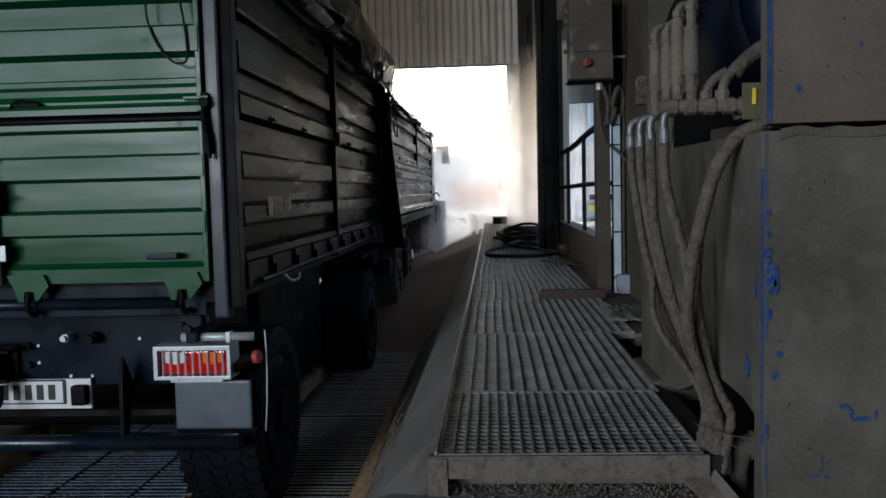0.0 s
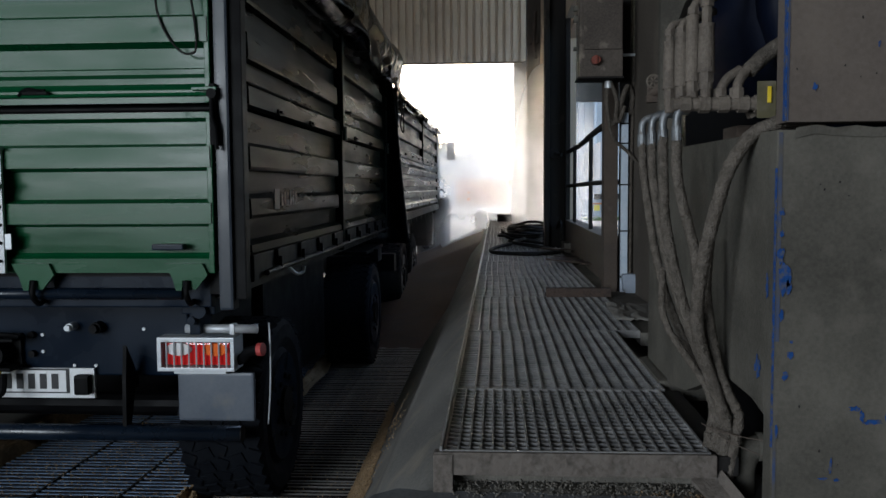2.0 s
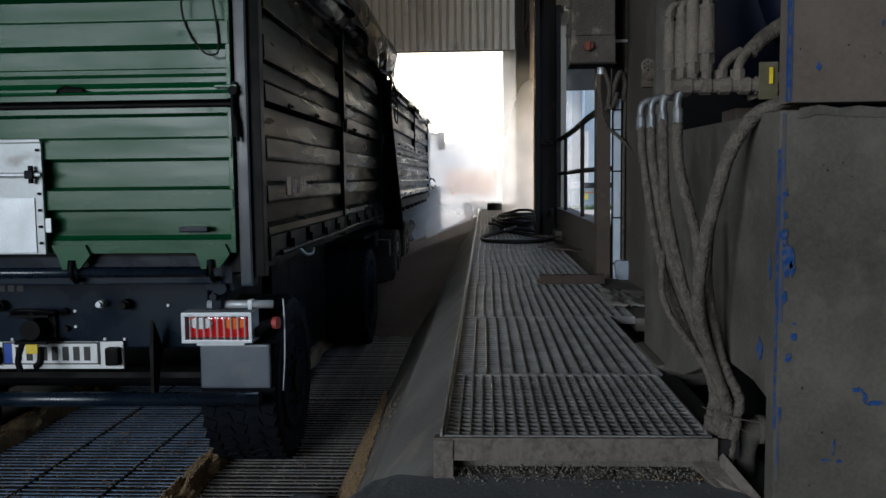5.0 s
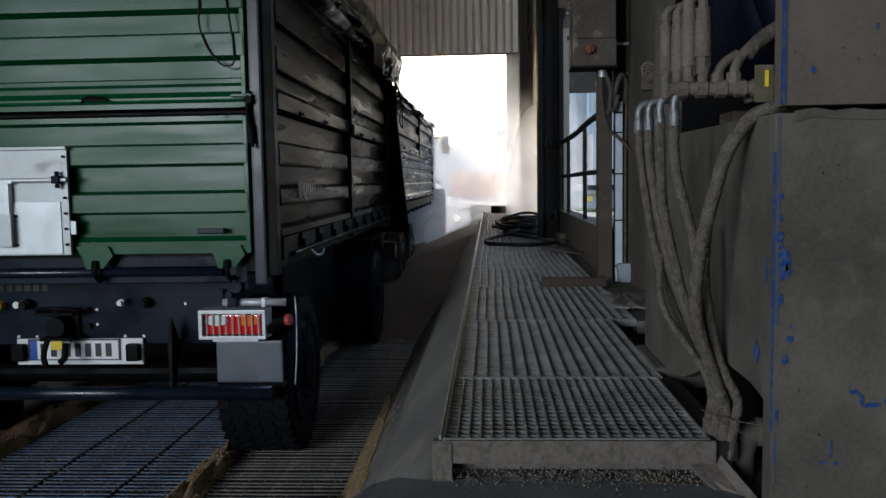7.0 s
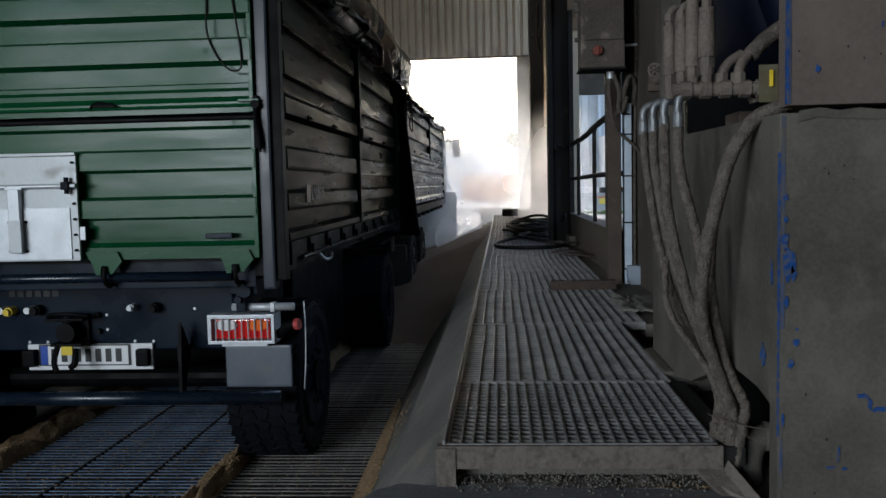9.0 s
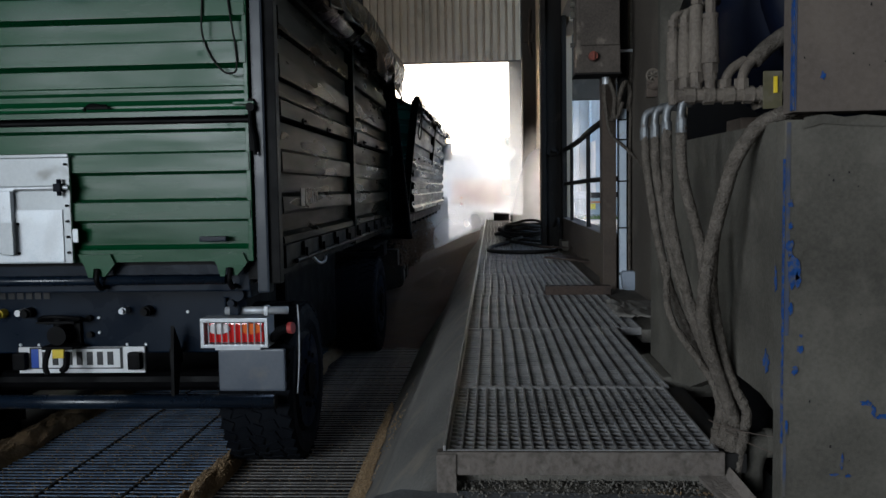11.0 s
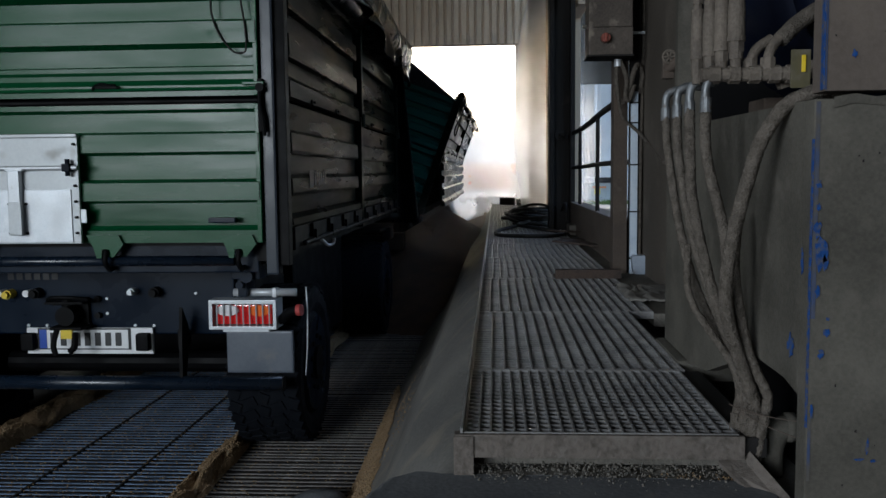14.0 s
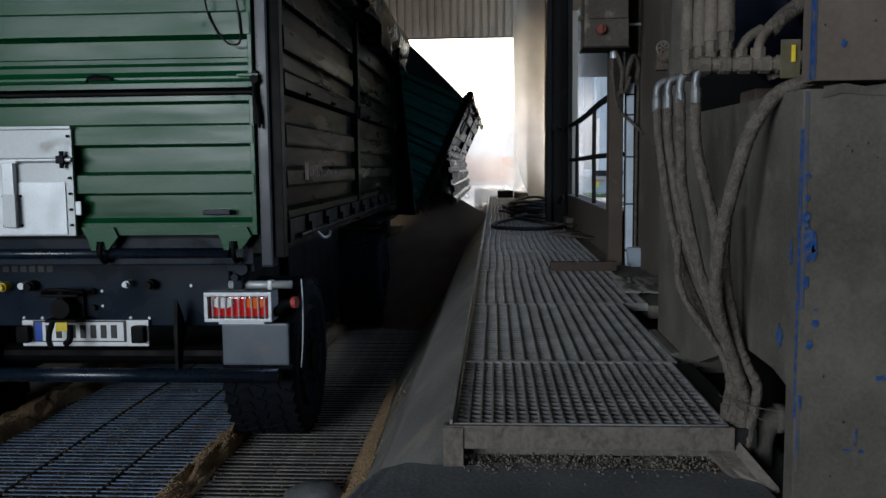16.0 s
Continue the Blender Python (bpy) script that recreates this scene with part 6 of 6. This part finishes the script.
hi = [bm.verts.new((a, 50 - o, 12)) for a, o in pts]
for i in range(len(pts) - 1):
    bm.faces.new((lo[i], lo[i + 1], hi[i + 1], hi[i]))
part("cladding", bm, M_BLDG, silo)
bm = B()
box(bm, 3.5, 18, 50.1, 60, -1.1, 12)
part("wall", bm, M_BLDG, silo)
bm = B()
cyl(bm, (6.0, 49.6, 1.5), (6.0, 49.6, 10), 0.10, 10)
part("downpipe", bm, M_GALV, silo)
bm = B()
box(bm, 5.9, 9, 46.4, 49.6, -1.1, 3.1, 0.05)
part("annex", bm, M_BLDG, silo)
wbin = thing("waste_container", (5.3, 44, -1.1), "grey wheeled waste container on the grass edge", "container")
bm = B()
box(bm, 4.1, 6.7, 43.5, 44.8, -0.95, -0.05, 0.05)
part("tub", bm, M_BIN, wbin)
bm = B()
box(bm, 4.0, 5.25, 43.4, 44.9, -0.05, 0.25, 0.05)
part("lid", bm, M_BLDG, wbin)
bm = B()
box(bm, 5.3, 6.8, 43.4, 44.9, -0.05, 0.22, 0.05)
part("lid", bm, M_COLUMN, wbin)
bm = B()
box(bm, 5.15, 5.85, 43.46, 43.49, -0.33, -0.24)
part("red_label", bm, M_SKIP, wbin, "red warning label")
bm = B()
box(bm, 5.25, 5.55, 43.46, 43.49, -0.65, -0.36)
part("yellow_label", bm, M_YELLOW, wbin, "yellow warning label")
bm = B()
rnd = random.Random(3)
for i in range(3000):
    x, y = rnd.uniform(1.5, 16), rnd.uniform(41.0, 43.3)
    h = rnd.uniform(0.08, 0.22)
    a = rnd.random() * 3.14
    c, s = 0.03 * math.cos(a), 0.03 * math.sin(a)
    t = bm.verts.new((x + rnd.uniform(-0.05, 0.05), y, -1.1 + h))
    bm.faces.new((bm.verts.new((x - c, y - s, -1.1)), bm.verts.new((x + c, y + s, -1.1)), t))
solo("grass_strip", bm, M_GRASS, "strip of green grass at the yard edge", "grass", kind="stuff")
bm = B()
box(bm, -0.55, -0.43, 20, 34, -1.10, -1.094)
solo("road_line", bm, M_PLATE, "white painted line on the yard", kind="structure")
bm = B()
box(bm, -0.35, 0.35, 17.5, 18.1, -1.10, 0.02, 0.02)
solo("kerb_block", bm, M_CONC, "dusty concrete block outside the gate", "block")

# ---------------------------------------------------------------- dust in the air


def dust_material(name, thick, scale, seed):
    """Thin hanging dust: scatters the daylight behind it, uneven and thinning to its edge."""
    m, nt, b = nodes_of(name)
    nt.nodes.remove(b)
    L = nt.links.new
    out = nt.nodes["Material Output"]
    tc = nt.nodes.new("ShaderNodeTexCoord")
    mp = nt.nodes.new("ShaderNodeMapping")
    mp.inputs["Location"].default_value = (-1, -1, -1)
    mp.inputs["Scale"].default_value = (2, 2, 2)
    L(tc.outputs["Generated"], mp.inputs[0])
    sep = nt.nodes.new("ShaderNodeSeparateXYZ")
    L(mp.outputs[0], sep.inputs[0])

    def math_node(op, a, c):
        nd = nt.nodes.new("ShaderNodeMath")
        nd.operation = op
        for i, s in enumerate((a, c)):
            if hasattr(s, "node"):
                L(s, nd.inputs[i])
            else:
                nd.inputs[i].default_value = s
        return nd.outputs[0]
    rr = math_node("ADD", math_node("POWER", math_node("ABSOLUTE", sep.outputs[0], 0), 2.2), math_node("POWER", math_node("ABSOLUTE", sep.outputs[2], 0), 2.2))
    fall = nt.nodes.new("ShaderNodeMapRange")
    fall.interpolation_type = "SMOOTHERSTEP"
    fall.inputs["From Min"].default_value, fall.inputs["From Max"].default_value = 0.98, 0.05
    L(rr, fall.inputs[0])
    nz = nt.nodes.new("ShaderNodeTexNoise")
    nz.inputs["Scale"].default_value, nz.inputs["Detail"].default_value = scale, 3
    mp2 = nt.nodes.new("ShaderNodeMapping")
    mp2.inputs["Location"].default_value = (seed, seed * 2, 0)
    L(tc.outputs["Object"], mp2.inputs[0])
    L(mp2.outputs[0], nz.inputs["Vector"])
    nr = nt.nodes.new("ShaderNodeMapRange")
    nr.inputs["From Min"].default_value, nr.inputs["From Max"].default_value = 0.25, 0.75
    nr.inputs["To Min"].default_value = 0.5
    L(nz.outputs[0], nr.inputs[0])
    fac = math_node("MULTIPLY", math_node("MULTIPLY", fall.outputs[0], nr.outputs[0]), thick)
    tr = nt.nodes.new("ShaderNodeBsdfTransparent")
    tl = nt.nodes.new("ShaderNodeBsdfTranslucent")
    tl.inputs[0].default_value = (0.90, 0.93, 0.97, 1)
    df = nt.nodes.new("ShaderNodeBsdfDiffuse")
    df.inputs[0].default_value = (0.70, 0.67, 0.62, 1)
    mix0 = nt.nodes.new("ShaderNodeMixShader")
    mix0.inputs[0].default_value = 0.12
    L(tl.outputs[0], mix0.inputs[1])
    L(df.outputs[0], mix0.inputs[2])
    mix = nt.nodes.new("ShaderNodeMixShader")
    L(fac, mix.inputs[0])
    L(tr.outputs[0], mix.inputs[1])
    L(mix0.outputs[0], mix.inputs[2])
    L(mix.outputs[0], out.inputs[0])
    return m


def dust_sheet(x, y, z, w, h, thick, seed, label):
    bm = B()
    grid(bm, lambda u, v: (x + (u - 0.5) * w, y + 0.25 * noise.noise(Vector((u * 2, v * 2, seed))), z + (v - 0.5) * h), 14, 14)
    return solo("dust_cloud", bm, dust_material("airborne_dust", thick, 1.1, seed), label, "dust", kind="stuff", smooth=True, at=(x, y, z))


plume = dust_sheet(1.10, 14.5, 0.4, 2.2, 6.0, 0.30, 1.0, "pale drifting dust plume beside the gate")
plume_two = dust_sheet(1.10, 15.1, 1.0, 2.2, 6.0, 0.24, 4.0, "pale drifting dust plume by the gate wall")
plume_low = dust_sheet(1.05, 13.9, -0.3, 1.9, 3.4, 0.45, 21.0, "pale dust rolling over the walkway end")
plume_front = dust_sheet(0.92, 12.2, 0.2, 1.4, 5.6, 0.85, 31.0, "pale dust plume drifting before the pier")
haze = dust_sheet(-0.5, 14.9, 0.4, 5.5, 5.2, 0.42, 7.0, "thin backlit dust haze in the gate")
haze_low = dust_sheet(-0.6, 7.85, -0.35, 1.6, 1.6, 0.07, 9.0, "low dust rising from the tipped grain")
wheel_dust = dust_sheet(-0.45, 13.4, -0.45, 1.7, 2.2, 0.42, 15.0, "pale dust hanging low beside the truck")
dust_sheet(-6.0, 34, 1.2, 17, 11, 0.26, 17.0, "bright dust haze hanging over the yard")
# Mostly imitates lens bloom along the gate's top edge, with some dust.
gate_bloom = dust_sheet(-1.2, 15.2, 3.4, 6.5, 3.0, 0.22, 12.0, "thin dust haze imitating the bloom under the gate sheeting")

# ---------------------------------------------------------------- things that move


def motions():
    """Trailer and truck roll forward together, then the truck's body tips aside and its flap swings open."""
    way = ((0, -0.66), (3.2, -0.66), (3.5, -0.645), (4.0, -0.54), (4.5, -0.38), (5.0, -0.22), (5.5, -0.09), (6.0, -0.02), (6.4, 0.0), (16, 0.0))
    for ob in (trailer, truck):
        o = ORIG[ob]
        walk(ob, [(t, pose(o.x, o.y + d, o.z)) for t, d in way])
    o = PIV - ORIG[truck]
    tilt = ((0, 0), (9.3, 0), (9.9, 1.5), (10.5, 4.2), (11.3, 8.3), (12.0, 11.8), (12.5, 13.6), (13.0, 15.1), (13.5, 17.0), (14.0, 20.2), (14.5, 22.3), (15.0, 23.4), (15.5, 23.9), (16, 24.5))
    walk(tip, [(t, pose(o.x, o.y, o.z, 0, a, 0)) for t, a in tilt])
    o = HINGE - PIV
    walk(flap, [(t, pose(o.x, o.y, o.z, 0, -a * f, 0)) for (t, a), f in zip(tilt, (1, 1, 1, 1, 1, 1, 1, 1, 1, 1.05, 1.15, 1.28, 1.36, 1.4))])

    o = ORIG[mound]
    walk(mound, [(t, pose(o.x, o.y, o.z + d)) for t, d in ((0, -1.05), (9.6, -1.05), (11.3, -0.62), (12.5, -0.36), (13.5, -0.22), (14.5, -0.10), (15.3, -0.04), (16, 0.0))])
    o = ORIG[stream]
    walk(stream, [(t, pose(o.x + dx, o.y, o.z + d)) for t, dx, d in ((0, -1.0, 0.55), (9.6, -1.0, 0.55), (10.8, -0.5, 0.35), (11.5, -0.12, 0.1), (12.2, 0.0, 0.0), (13, 0.02, -0.08), (14, 0.04, 0.0), (15, 0.06, -0.08), (16, 0.05, 0.0))])
    for ob in (plume, plume_front):
        o = ORIG[ob]
        walk(ob, [(t, pose(o.x, o.y, o.z + d)) for t, d in ((0, 0.3), (3, 0.1), (7, -0.6), (9, -0.9), (11.3, -1.2), (12.2, -0.4), (13, 0.3), (13.6, 0.9), (14.4, 1.5), (16, 1.7))])
    o = ORIG[plume_two]
    walk(plume_two, [(t, pose(o.x + d * 0.1, o.y, o.z + d)) for t, d in ((0, 0.5), (4, 0.2), (8, -0.6), (11.3, -0.6), (13, 0.1), (14.5, 0.8), (16, 1.0))])
    for ob, k in ((haze, 0.12), (wheel_dust, 0.1), (plume_low, 0.1), (haze_low, 0.08), (gate_bloom, 0.2)):
        o = ORIG[ob]
        walk(ob, [(t, pose(o.x + k * math.sin(t * 0.6), o.y, o.z + k * 0.7 * math.sin(t * 0.45 + 1))) for t in range(0, 17, 2)])


# ---------------------------------------------------------------- pit grid, bar by bar
pit_grid = thing("floor_pit_grid", (-1.8, 6, FLOOR), "dark steel bar grid over the intake pit", "", kind="structure")


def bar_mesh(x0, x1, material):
    """A flat bar on edge: wheels wear its top face bright; its flanks hold rust and the gaps' shade in one dark colour.
    """
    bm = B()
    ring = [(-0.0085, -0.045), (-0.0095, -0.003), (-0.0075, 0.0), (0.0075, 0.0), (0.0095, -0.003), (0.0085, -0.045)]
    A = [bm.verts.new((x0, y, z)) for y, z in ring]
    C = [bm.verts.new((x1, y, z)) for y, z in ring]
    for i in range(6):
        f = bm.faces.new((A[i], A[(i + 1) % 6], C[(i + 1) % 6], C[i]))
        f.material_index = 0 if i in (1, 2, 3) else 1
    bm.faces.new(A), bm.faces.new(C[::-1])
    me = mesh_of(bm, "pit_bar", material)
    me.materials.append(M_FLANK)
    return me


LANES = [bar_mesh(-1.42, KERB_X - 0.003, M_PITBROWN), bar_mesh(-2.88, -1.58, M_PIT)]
rest = B()
y, i = 1.7, 0
rnd = random.Random(6)
while y < DOOR_Y - 0.5:
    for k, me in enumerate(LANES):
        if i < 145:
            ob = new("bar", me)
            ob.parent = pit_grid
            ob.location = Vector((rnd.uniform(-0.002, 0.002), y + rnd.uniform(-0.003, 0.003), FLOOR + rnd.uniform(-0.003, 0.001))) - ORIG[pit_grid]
        else:
            box(rest, (-1.42, -2.88)[k], (KERB_X - 0.003, -1.58)[k], y - 0.014, y + 0.014, FLOOR - 0.03, FLOOR)
    y += 0.056
    i += 1
tagged(part("bar_rest", rest, M_PITBROWN, pit_grid), kind="stuff")
bm = B()
for i in range(3600):
    x, y = rnd.uniform(-2.9, KERB_X - 0.01) if i % 3 else rnd.uniform(-2.9, -1.6), 1.8 + 4.5 * rnd.random() ** 1.5
    m = Matrix.Translation((x, y, FLOOR + 0.003)) @ Euler((rnd.random() * 3, rnd.random() * 3, rnd.random() * 3)).to_matrix().to_4x4() @ Matrix.Diagonal((0.007, 0.0035, 0.0035, 1))
    cube(bm, m)
solo("loose_kernels", bm, M_GRAIN, "pale wheat kernels scattered on the pit bars", "grain", kind="stuff")
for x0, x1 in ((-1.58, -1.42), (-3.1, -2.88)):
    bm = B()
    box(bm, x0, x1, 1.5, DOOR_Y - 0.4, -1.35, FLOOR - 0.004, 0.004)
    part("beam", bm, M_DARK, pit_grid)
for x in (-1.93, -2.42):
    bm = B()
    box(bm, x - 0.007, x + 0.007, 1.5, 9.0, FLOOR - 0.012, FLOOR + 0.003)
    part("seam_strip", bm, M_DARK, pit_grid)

motions()
